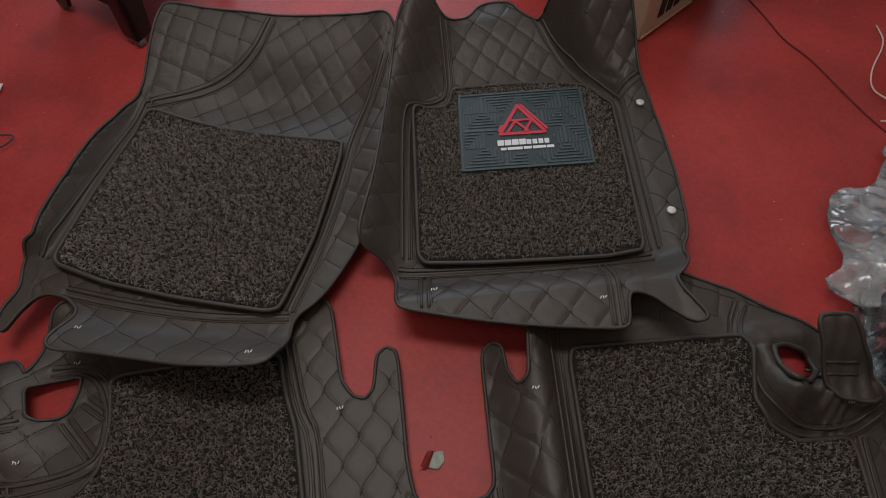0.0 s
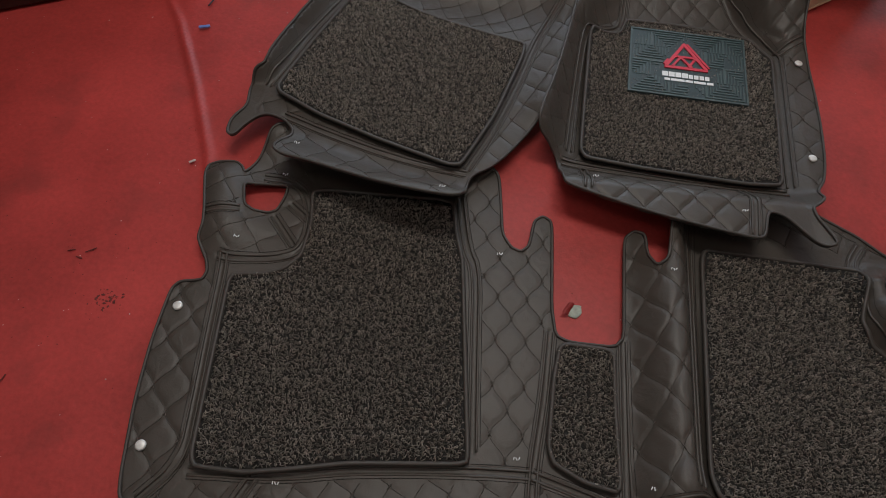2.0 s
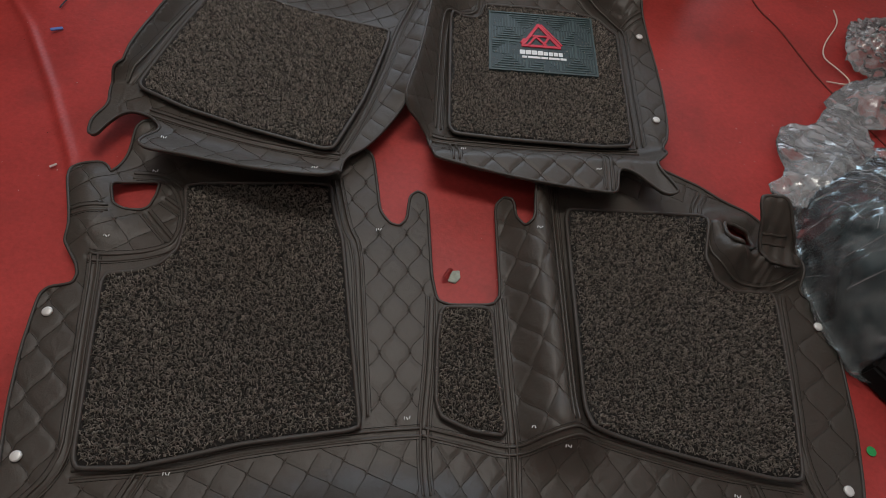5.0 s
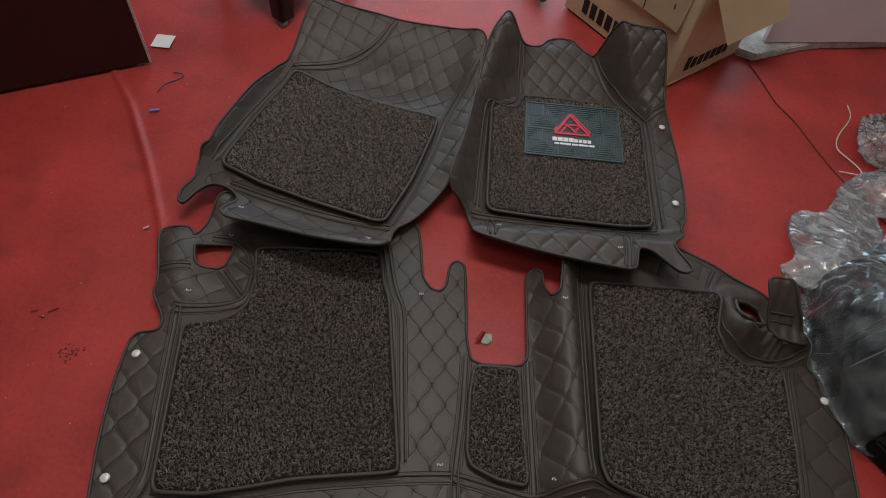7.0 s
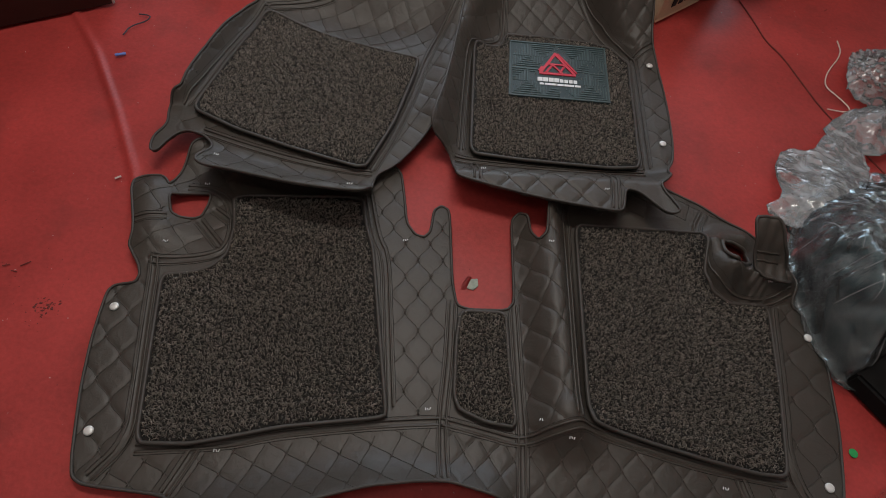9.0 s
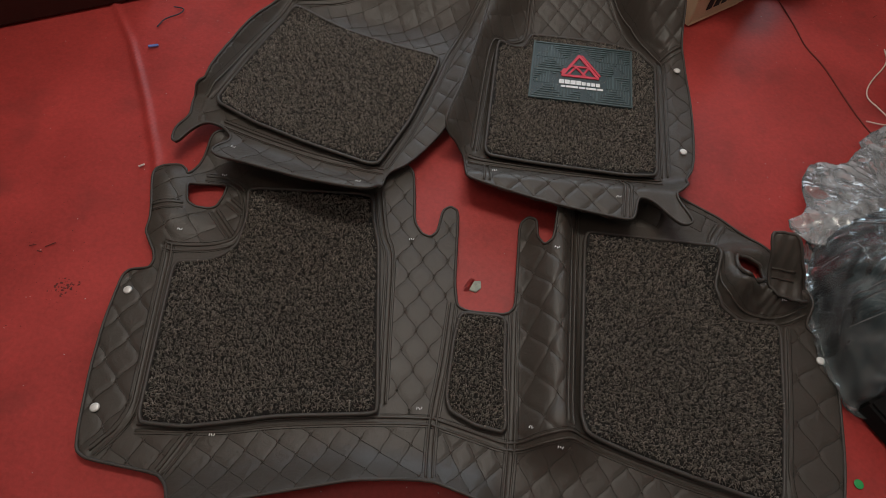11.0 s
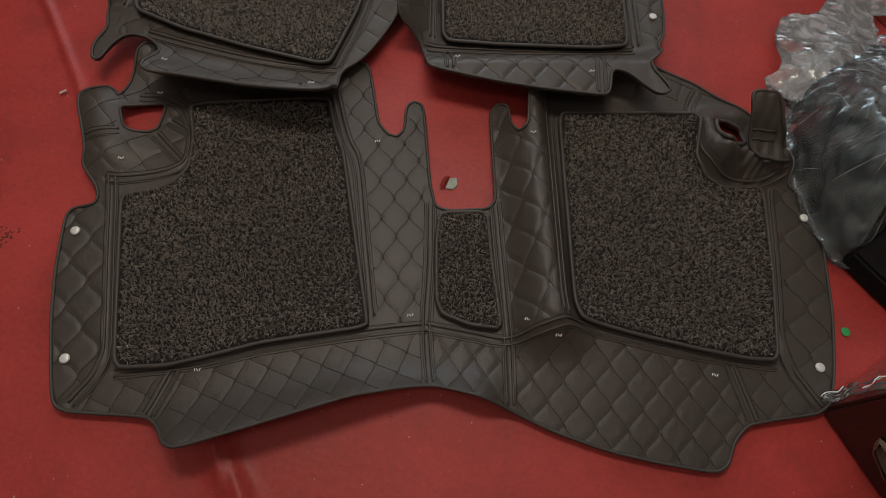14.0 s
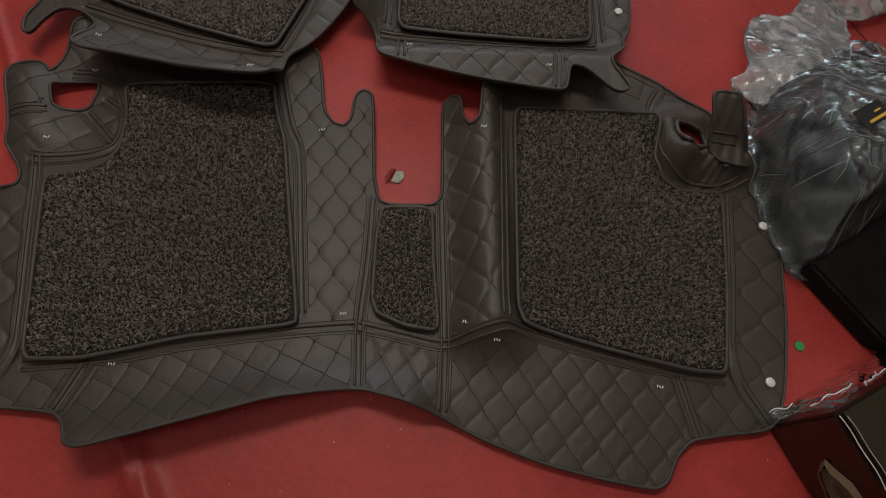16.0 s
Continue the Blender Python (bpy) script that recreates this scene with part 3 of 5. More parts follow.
def stitching(parent, outline, regions, seams, height, box_xy, holes=()):
    """All stitches of one mat: along the quilting and beside the seams."""
    parts, lines, crosses = [], [], []
    (x0, y0), (x1, y1) = outline.min(0), outline.max(0)
    kinds = {args for _, args in regions(np.array([x0]), np.array([y0])) if args}
    carpets = [rounded(c, 1) for c in box_xy] + list(holes)
    for args in kinds:
        w, h, turn, curve = args[:4]
        shift = args[5] if len(args) > 5 else (0, 0)
        c, sn = math.cos(radians(turn)), math.sin(radians(turn))
        step = w / 2
        v = np.arange(-2.2, 2.2, 0.0014)
        f = 4 * np.abs((v / h) % 1 - 0.5) - 1
        f = (1 - curve) * f + curve * np.sin(f * math.pi / 2)
        for k in range(int(-2.2 / step), int(2.2 / step)):
            u = k * step + (1 if k % 2 == 0 else -1) * step / 2 * f
            x, y = c * u - sn * v + shift[0], sn * u + c * v + shift[1]
            near = (x > x0) & (x < x1) & (y > y0) & (y < y1)
            if near.sum() < 6:
                continue
            x, y, fn = x[near], y[near], f[near]
            pick = np.full(len(x), -1)
            for i, (where, a) in enumerate(regions(x, y)):
                pick[np.broadcast_to(where, x.shape)] = i
            mine = [i for i, (_, a) in enumerate(regions(x[:1], y[:1])) if a == args]
            ok = np.isin(pick, mine) & inside(x, y, outline)
            for ring in carpets:
                ok &= ~inside(x, y, ring)
            ok &= np.min([line_dist(x, y, line) for line in seams], axis=0) > 0.011
            edges = np.flatnonzero(np.diff(np.concatenate(([0], ok.astype(int), [0]))))
            for a, b in zip(edges[::2], edges[1::2]):
                for i in range(a, b, 1):
                    peak = a < i < b - 1 and abs(fn[i]) > 0.85 and abs(fn[i]) >= abs(fn[i - 1]) and abs(fn[i]) > abs(fn[i + 1])
                    if peak and k % 2 == 0:
                        zc = float(height(x[i:i + 1], y[i:i + 1])[0]) + 0.0016
                        for dx, dy in ((0.0034, 0.0042), (-0.0034, 0.0042)):
                            crosses.append(((x[i] - dx, y[i] - dy, zc), (x[i] + dx, y[i] + dy, zc)))
                if b - a > 8:
                    stitch_line(lines, np.column_stack((x[a:b], y[a:b])), height(x[a:b], y[a:b]) + 0.0006)
    for line in seams:
        mid = resampled(rounded(line, 2, False), 0.0014, False)
        tan = np.gradient(mid, axis=0)
        off = np.column_stack((-tan[:, 1], tan[:, 0])) / np.linalg.norm(tan, axis=1, keepdims=True) * 0.0115
        for side in (-1, 1):
            p = mid + side * off
            p = p[inside(p[:, 0], p[:, 1], outline)]
            if len(p) < 8:
                continue
            stitch_line(parts, p, height(p[:, 0], p[:, 1]) + 0.0008)
    threads(parent, "quilt_stitching", lines, QUILT_THREAD, "brown quilting stitches")
    threads(parent, "stitch_cross", crosses, CROSS_GLINT, "small cross stitches, pale with a painted thread highlight")
    return threads(parent, "stitching", parts, THREAD, "dark brown stitching")


def threads(parent, name, parts, mat, label):
    """Many short straight threads in one mesh."""
    seg = np.array(parts)
    tan = seg[:, 1] - seg[:, 0]
    tan /= np.linalg.norm(tan, axis=1, keepdims=True)
    side = np.cross(tan, (0, 0, 1.0)) * 0.0006
    up = np.array((0, 0, 0.0009))
    n = len(seg)
    v = np.stack((seg[:, 0] - side, seg[:, 0] + side, seg[:, 0] + up, seg[:, 1] - side, seg[:, 1] + side, seg[:, 1] + up), 1).reshape(-1, 3)
    base = np.array(((0, 2, 5, 3), (2, 1, 4, 5)))
    faces = (base[None] + (np.arange(n) * 6)[:, None, None]).reshape(-1, 4)
    return from_arrays(name, v, faces, mat, parent, label, False, "stuff")


def rear_height(x, y):
    q = paneled(x, y, rear_regions, REAR_SEAMS)
    wrinkle = (0.0030 * np.sin(x * 160 + y * 60) + 0.0034 * np.sin(230 * y - 90 * x + 6 * np.sin(60 * x))) * np.exp(-(np.hypot(x - 0.66, y - 0.43) / 0.06) ** 2)
    return rear_drape(x, y) + q + wrinkle


rear_mat = thing("car_floor_mat", "brown quilted leatherette rear car mat with coil carpets on floor", "car mat", "car mat set")
_, rear_rings = sheet("quilted_sheet", rear_mat, REAR_OUTLINE, [HOLE_L, HOLE_R], rear_height, LEATHER, 0.0040)
for ring in rear_rings:
    edging("edge_binding", rear_mat, ring, rear_drape, 0.0029)
for line in REAR_SEAMS:
    mid = resampled(rounded(line, 2, False), 0.006, False)
    tan = np.gradient(mid, axis=0)
    off = np.column_stack((-tan[:, 1], tan[:, 0])) / np.linalg.norm(tan, axis=1, keepdims=True) * 0.006
    for side in (-1, 1):
        run = mid + side * off
        run = run[inside(run[:, 0], run[:, 1], REAR_OUTLINE)]
        edging("seam_welt", rear_mat, run, rear_drape, 0.0026, LEATHER, -0.0013, False)
CARPET_L = [(-0.526, 0.368), (-0.470, 0.376), (-0.436, 0.392), (-0.412, 0.423), (-0.410, 0.492), (-0.426, 0.570), (-0.156, 0.585), (-0.141, 0.511), (-0.123, 0.456), (-0.103, 0.314),
            (-0.079, 0.146), (-0.074, 0.106), (-0.251, 0.083), (-0.342, 0.061), (-0.405, 0.048), (-0.487, 0.047), (-0.505, 0.191)]
CARPET_R = [(0.312, 0.545), (0.390, 0.545), (0.590, 0.541), (0.586, 0.500), (0.571, 0.431), (0.584, 0.391), (0.616, 0.367), (0.698, 0.366), (0.670, 0.177), (0.639, 0.026), (0.586, 0.030),
            (0.498, 0.051), (0.399, 0.078), (0.301, 0.110), (0.294, 0.141), (0.302, 0.325)]
ROW_L, ROW_R = [(-0.50, 0.105), (-0.28, 0.125), (-0.075, 0.165)], [(0.295, 0.140), (0.47, 0.100), (0.66, 0.070)]
CARPET_C = [(0.060, 0.322), (0.149, 0.322), (0.150, 0.222), (0.158, 0.096), (0.104, 0.104), (0.055, 0.126), (0.047, 0.152), (0.051, 0.263)]
stitching(rear_mat, REAR_OUTLINE, rear_regions, REAR_SEAMS, rear_height, [CARPET_L, CARPET_R, CARPET_C], [HOLE_L, HOLE_R])
edging("pocket_collar", rear_mat, rear_rings[2], rear_drape, 0.0045, LEATHER, 0.004)
TAB = rounded([(0.668, 0.436), (0.662, 0.470), (0.656, 0.508), (0.662, 0.517), (0.698, 0.516), (0.709, 0.508), (0.724, 0.472), (0.748, 0.440), (0.756, 0.418), (0.725, 0.402), (0.682, 0.415)], 2, True, 0.12)


def tab_height(x, y):
    return 0.061 + 0.066 * smoothstep(y, 0.43, 0.512) - 0.022 * smoothstep(x, 0.725, 0.76) + 0.0016 * np.sin(170 * y + 40 * x) + 0.0012 * np.sin(260 * x - 70 * y)


_, tab_rings = sheet("pocket_tab", rear_mat, TAB, [], tab_height, LEATHER, 0.005, 0.008, "upright leatherette tab beside the hole")
edging("tab_binding", rear_mat, tab_rings[0], tab_height, 0.0036)
for c in ((0.668, 0.462), (0.668, 0.448)):
    path = resampled([c, (c[0] + 0.048, c[1] - 0.004)], 0.006, False)
    edging("seam_welt", rear_mat, path, tab_height, 0.0026, LEATHER, 0.0004, False)
coil_carpet(rear_mat, CARPET_L, rear_drape, RNG, 88000, "dark brown coil carpet pad", ROW_L)
coil_carpet(rear_mat, CARPET_R, rear_drape, RNG, 88000, "dark brown coil carpet pad", ROW_R)
coil_carpet(rear_mat, CARPET_C, rear_drape, RNG, 88000, "small dark brown coil carpet pad")
rivets(rear_mat, rear_drape, [(-0.598, 0.299), (-0.572, 0.066), (0.768, 0.302), (0.716, 0.012)])
paint_marks(rear_mat, rear_drape, [(-0.057, 0.484), (0.243, 0.471), (-0.535, 0.441), (0.524, 0.005), (0.251, 0.075), (0.201, 0.106), (0.0, 0.126), (-0.355, 0.041), (-0.49, 0.60), (0.70, 0.41)], RNG)

# ---------------------------------------------------------------- front passenger mat
P_FAR = [(-0.575, 0.824), (-0.571, 0.856), (-0.548, 0.954), (-0.521, 1.041), (-0.489, 1.118), (-0.464, 1.155), (-0.455, 1.183), (-0.441, 1.250), (-0.423, 1.324), (-0.410, 1.358), (-0.326, 1.333),
         (-0.241, 1.322), (-0.177, 1.310), (-0.100, 1.306), (-0.017, 1.303), (0.044, 1.288), (0.068, 1.270), (0.078, 1.209), (0.064, 1.089), (0.042, 0.964), (0.014, 0.861), (-0.010, 0.793), (-0.032, 0.752),
         (-0.063, 0.701), (-0.093, 0.663), (-0.124, 0.641)]
P_NEAR = [(-0.135, 0.617), (-0.135, 0.537), (-0.148, 0.520), (-0.197, 0.521), (-0.269, 0.533), (-0.348, 0.556), (-0.429, 0.579), (-0.480, 0.587), (-0.498, 0.601), (-0.497, 0.628), (-0.482, 0.673),
          (-0.507, 0.702), (-0.543, 0.714), (-0.564, 0.708), (-0.584, 0.683), (-0.599, 0.649), (-0.614, 0.653), (-0.616, 0.691), (-0.594, 0.728), (-0.602, 0.771), (-0.600, 0.802), (-0.579, 0.816)]
P_OUTLINE = rounded(P_FAR + P_NEAR, 2)
P_SEAMS = [[(-0.450, 1.141), (-0.351, 1.164), (-0.279, 1.198), (-0.220, 1.242), (-0.186, 1.304)], [(-0.444, 1.151), (-0.513, 0.974), (-0.542, 0.871), (-0.567, 0.787)],
           [(-0.139, 0.648), (-0.096, 0.755), (-0.053, 0.902), (-0.018, 1.059), (0.048, 1.203)], [(-0.515, 0.714), (-0.414, 0.680), (-0.273, 0.648), (-0.138, 0.638)]]


def pass_base(x, y):
    """The mat's middle: propped on the rear mat, touching the floor beyond its carpet."""
    return 0.036 + 0.02 * smoothstep(-x, 0.05, 0.5) - 0.03 * np.exp(-(np.hypot((x + 0.2) / 0.16, (y - 1.15) / 0.07)) ** 2)


def pass_drape(x, y):
    seam_y = np.interp(x, [-0.54, -0.45, -0.304, -0.12], [0.700, 0.672, 0.632, 0.612])
    seam_x = np.interp(y, [0.78, 0.95, 1.10, 1.17], [-0.556, -0.520, -0.475, -0.450])
    flap = smoothstep(seam_y - y, 0, 0.10) * (0.043 + 0.05 * smoothstep(x, -0.5, -0.13)) * smoothstep(x, -0.56, -0.51)
    wing = 0.062 * smoothstep(seam_x - x, 0, 0.05) * smoothstep(y, 0.785, 0.83)
    side = 0.025 * np.exp(-(seg_dist(x, y, (0.02, 0.84), (0.065, 1.28)) / 0.05) ** 2)
    return pass_base(x, y) + flap + wing + side + 0.095 * smoothstep(y, 1.08, 1.36)


def pass_regions(x, y):
    wing = x < np.interp(y, [0.787, 0.871, 0.974, 1.151], [-0.567, -0.542, -0.513, -0.444])
    flap = y < np.interp(x, [-0.515, -0.414, -0.273, -0.138], [0.714, 0.680, 0.648, 0.638])
    heel = (y > np.interp(x, [-0.45, -0.351, -0.279, -0.22, -0.186], [1.141, 1.164, 1.198, 1.242, 1.304])) & (x < -0.18)
    arm = x < -0.575
    edge = x > np.interp(y, [0.648, 0.755, 0.902, 1.059, 1.203], [-0.139, -0.096, -0.053, -0.018, 0.048])
    return [(x > -9, (0.060, 0.066, -18, 0.15, 0.0022)), (heel, (0.066, 0.070, 24, 0.15, 0.0026)), (wing, (0.06, 0.075, -8, 0.3, 0.003)), (edge, (0.06, 0.075, 12, 0.2, 0.003)),
            (flap, (0.075, 0.095, 14, 0.7, 0.0020)), (arm, None)]


def pass_height(x, y):
    return pass_drape(x, y) + paneled(x, y, pass_regions, P_SEAMS)


def front_mat(label, outline, seams, drape, height):
    mat = thing("car_floor_mat", label, "car mat", "car mat set")
    _, rings = sheet("quilted_sheet", mat, outline, [], height, LEATHER, 0.0042)
    edging("edge_binding", mat, rings[0], drape, 0.0029)
    for line in seams:
        mid = resampled(rounded(line, 2, False), 0.006, False)
        tan = np.gradient(mid, axis=0)
        off = np.column_stack((-tan[:, 1], tan[:, 0])) / np.linalg.norm(tan, axis=1, keepdims=True) * 0.006
        for side in (-1, 1):
            run = mid + side * off
            run = run[inside(run[:, 0], run[:, 1], outline)]
            edging("seam_welt", mat, run, drape, 0.0026, LEATHER, -0.0008, False)
    return mat


passenger_mat = front_mat("brown quilted leatherette front passenger mat overlapping the rear mat", P_OUTLINE, P_SEAMS, pass_drape, pass_height)
P_CARPET = [(-0.438, 1.118), (-0.350, 1.085), (-0.260, 1.056), (-0.150, 1.030), (-0.050, 1.010), (-0.054, 0.966), (-0.098, 0.787), (-0.151, 0.650), (-0.172, 0.645), (-0.321, 0.680), (-0.443, 0.718), (-0.547, 0.770), (-0.503, 0.925)]
stitching(passenger_mat, P_OUTLINE, pass_regions, P_SEAMS, pass_height, [P_CARPET])
coil_carpet(passenger_mat, P_CARPET, lambda x, y: pass_base(x, y) + 0.003 + 0.012 * smoothstep(y, 1.06, 1.12), RNG, 88000, "dark brown coil carpet pad")
paint_marks(passenger_mat, pass_drape, [(-0.175, 0.548), (-0.465, 0.635)], RNG)

# ---------------------------------------------------------------- front driver mat
D_FAR = [(0.150, 1.325), (0.177, 1.300), (0.200, 1.304), (0.235, 1.316), (0.259, 1.352), (0.294, 1.363), (0.332, 1.358), (0.347, 1.324), (0.366, 1.303), (0.390, 1.290), (0.404, 1.292), (0.420, 1.288),
         (0.465, 1.272), (0.539, 1.270), (0.551, 1.260), (0.556, 1.226), (0.564, 1.183), (0.565, 1.145), (0.567, 1.117), (0.576, 1.075), (0.581, 0.974), (0.577, 0.863), (0.569, 0.776), (0.558, 0.728)]
D_NEAR = [(0.543, 0.707), (0.536, 0.672), (0.512, 0.638), (0.491, 0.624), (0.518, 0.553), (0.516, 0.543), (0.501, 0.543), (0.474, 0.568), (0.451, 0.594), (0.433, 0.605), (0.412, 0.606), (0.402, 0.552),
          (0.389, 0.544), (0.328, 0.552), (0.262, 0.562), (0.194, 0.575), (0.114, 0.595), (0.053, 0.613), (0.042, 0.623), (0.041, 0.709), (0.019, 0.730), (-0.006, 0.734)]
D_SIDE = [(-0.013, 0.749), (-0.007, 0.786), (0.013, 0.866), (0.033, 0.982), (0.049, 1.092), (0.064, 1.197), (0.078, 1.260), (0.102, 1.306), (0.126, 1.350)]
D_OUTLINE = rounded(D_FAR + D_NEAR + D_SIDE, 2)
D_SEAMS = [[(0.379, 1.303), (0.405, 1.237), (0.449, 1.169), (0.512, 1.094), (0.518, 1.060), (0.509, 0.884), (0.501, 0.715)], [(0.515, 1.083), (0.566, 1.113)],
           [(0.175, 1.295), (0.177, 1.219), (0.176, 1.142), (0.148, 1.114), (0.092, 1.090), (0.079, 1.052), (0.069, 0.911), (0.060, 0.739)], [(0.046, 0.711), (0.167, 0.705), (0.331, 0.697), (0.493, 0.702)],
           [(0.400, 0.690), (0.385, 0.551)], [(0.091, 0.700), (0.089, 0.611)]]


def drive_drape(x, y):
    outer = np.interp(y, [0.705, 0.907, 1.092, 1.13, 1.19, 1.30], [0.495, 0.510, 0.520, 0.481, 0.441, 0.393])
    wing = 0.130 * np.exp(-(np.maximum(0, 1.265 - y) / 0.12) ** 2) * smoothstep(x - outer, -0.015, 0.035)
    strip = 0.020 * smoothstep(x, 0.485, 0.54) * smoothstep(1.22 - y, 0, 0.1)
    flap = 0.064 * smoothstep(0.71 - y, 0, 0.09)
    wall = 0.090 * np.exp(-(seg_dist(x, y, (-0.02, 0.76), (0.035, 1.08)) / 0.05) ** 2)
    horn = 0.085 * np.exp(-(seg_dist(x, y, (0.045, 1.10), (0.128, 1.345)) / 0.052) ** 2)
    return 0.017 + wing + strip + flap + np.maximum(wall, horn) + 0.062 * smoothstep(y, 1.14, 1.32)


def drive_regions(x, y):
    inner = np.interp(y, [0.739, 0.911, 1.052, 1.09, 1.114, 1.142, 1.295], [0.060, 0.069, 0.079, 0.092, 0.148, 0.176, 0.175])
    outer = np.interp(y, [0.715, 0.884, 1.060, 1.094, 1.169, 1.237, 1.303], [0.501, 0.509, 0.518, 0.512, 0.449, 0.405, 0.379])
    return [(x > -9, (0.058, 0.066, 8, 0.15, 0.0022)), (x < inner, (0.055, 0.07, -8, 0.2, 0.0036)), ((x > outer) & (y > 1.10), (0.050, 0.054, 6, 0.25, 0.0075)),
            ((x > outer) & (y <= 1.11), (0.07, 0.085, 0, 0.8, 0.0021)), (y < 0.695, (0.062, 0.075, 0, 0.35, 0.0046, (0.02, 0.02))), ((y < 0.72) & (x > 0.44), None)]


def drive_height(x, y):
    return drive_drape(x, y) + paneled(x, y, drive_regions, D_SEAMS)


driver_mat = front_mat("brown quilted leatherette driver mat with a dark teal heel pad", D_OUTLINE, D_SEAMS, drive_drape, drive_height)
D_CARPET = [(0.094, 1.085), (0.166, 1.099), (0.181, 1.150), (0.300, 1.150), (0.405, 1.143), (0.466, 1.126), (0.504, 1.066), (0.500, 1.000), (0.492, 0.866), (0.480, 0.713), (0.409, 0.705), (0.199, 0.714), (0.082, 0.725), (0.088, 0.899)]
stitching(driver_mat, D_OUTLINE, drive_regions, D_SEAMS, drive_height, [D_CARPET])
coil_carpet(driver_mat, D_CARPET, lambda x, y: drive_drape(x, y) + 0.003, RNG, 88000, "dark brown coil carpet pad")
rivets(driver_mat, drive_drape, [(0.555, 1.05), (0.544, 0.783)])
paint_marks(driver_mat, drive_drape, [(0.105, 0.650), (0.370, 0.600)], RNG)

# heel pad: a ribbed rubber plate with a triangle badge and two printed lines
PAD_M = Matrix(((0.2565, 0.0120, 0, 0.178), (-0.0050, 0.2050, 0, 0.916), (0, 0, 1, 0.033), (0, 0, 0, 1)))


def pad_box(u0, v0, u1, v1, z0, z1):
    """Corners of a small bar on the heel pad, in parts of its width and depth."""
    bm = bmesh.new()
    bmesh.ops.create_cube(bm, size=1, matrix=pose((u0 + u1) / 2, (v0 + v1) / 2, (z0 + z1) / 2) @ Matrix.Diagonal((u1 - u0, v1 - v0, z1 - z0, 1)))
    bmesh.ops.transform(bm, matrix=PAD_M, verts=bm.verts[:])
    return bm


def joined(pieces):
    bm = bmesh.new()
    for piece in pieces:
        me = bpy.data.meshes.new("piece")
        piece.to_mesh(me)
        piece.free()
        bm.from_mesh(me)
        bpy.data.meshes.remove(me)
    return bm


heel_pad = part("heel_pad", pad_box(0, 0, 1, 1, -0.004, 0.002), TEAL, driver_mat, "dark teal rubber heel pad with ribs")
ribs = []
COLS, LINES, NEST = 6, 4, 6


def under_badge(u, v):
    return (0.36 < v < 0.88 and abs(u - 0.48) < 0.04 + 0.21 * (0.86 - v) / 0.46) or (0.19 < v < 0.40 and 0.27 < u < 0.74)


for i in range(COLS):
    for j in range(LINES):
        u, v, du, dv = 0.03 + i * 0.94 / COLS, 0.04 + j * 0.92 / LINES, 0.94 / COLS, 0.92 / LINES
        for k in range(NEST):
            e, t = k / NEST, 0.075
            bars = [(e + (1 - e) * c / 3, e, e + (1 - e) * (c + 1) / 3, e + t) for c in range(3)]
            if (i + 2 * j) % 3:
                bars += [(e, e + t + (1 - e - t) * c / 3, e + t * 0.8, e + t + (1 - e - t) * (c + 1) / 3) for c in range(3)]
            for p0, q0, p1, q1 in bars:
                if (i + j) % 2:
                    p0, q0, p1, q1 = q0, p0, q1, p1
                    p0, p1 = 1 - p1, 1 - p0
                if j % 2:
                    q0, q1 = 1 - q1, 1 - q0
                a = (u + du * p0, v + dv * q0, u + du * p1, v + dv * q1)
                if not under_badge((a[0] + a[2]) / 2, (a[1] + a[3]) / 2):
                    ribs.append(pad_box(*a, 0.002, 0.0034))
for a in ((0, 0, 1, 0.022), (0, 0.978, 1, 1), (0, 0.022, 0.016, 0.978), (0.984, 0.022, 1, 0.978)):
    ribs.append(pad_box(*a, 0.002, 0.004))
part("ribs", joined(ribs), TEAL_RIB, heel_pad, "raised teal ribs").location = (0, 0, 0)


def badge_bar(a, b, w):
    """A flat bar from a to b on the heel pad."""
    A, B = PAD_M @ Vector((*a, 0.003)), PAD_M @ Vector((*b, 0.003))
    mid, d = (A + B) / 2, B - A
    return box((d.length + w * 0.85, w, 0.0025 + 0.0002 * next(badge_z)), Matrix.Translation(mid) @ pose(0, 0, 0, 0, 0, math.degrees(math.atan2(d.y, d.x))), 0)


APEX, LEFT, RIGHT = (0.470, 0.80), (0.315, 0.43), (0.660, 0.43)
badge_z = iter(range(12))
badge = [badge_bar(LEFT, RIGHT, 0.0075), badge_bar((0.320, 0.45), APEX, 0.0075), badge_bar((0.655, 0.45), APEX, 0.0075), badge_bar((0.305, 0.475), (0.330, 0.535), 0.006),
         badge_bar((0.50, 0.80), (0.678, 0.475), 0.005), badge_bar((0.405, 0.60), (0.555, 0.60), 0.0055), badge_bar((0.44, 0.59), (0.375, 0.455), 0.0055), badge_bar((0.44, 0.59), (0.53, 0.455), 0.0055),
         badge_bar((0.565, 0.585), (0.51, 0.455), 0.0055)]
part("triangle_badge", joined(badge), LOGO_RED, heel_pad, "red triangle badge").location = (0, 0, 0)
for k in range(8):
    wide, thick = (0.050, 0.070) if k < 4 else (0.036, 0.058)
    u = 0.285 + (k * 0.056 if k < 4 else 0.224 + (k - 4) * 0.046)
    part("printed_bar", pad_box(u, 0.285, u + wide, 0.285 + thick, 0.002, 0.0035), LOGO_WHITE, heel_pad, "white printed bar").location = (0, 0, 0)
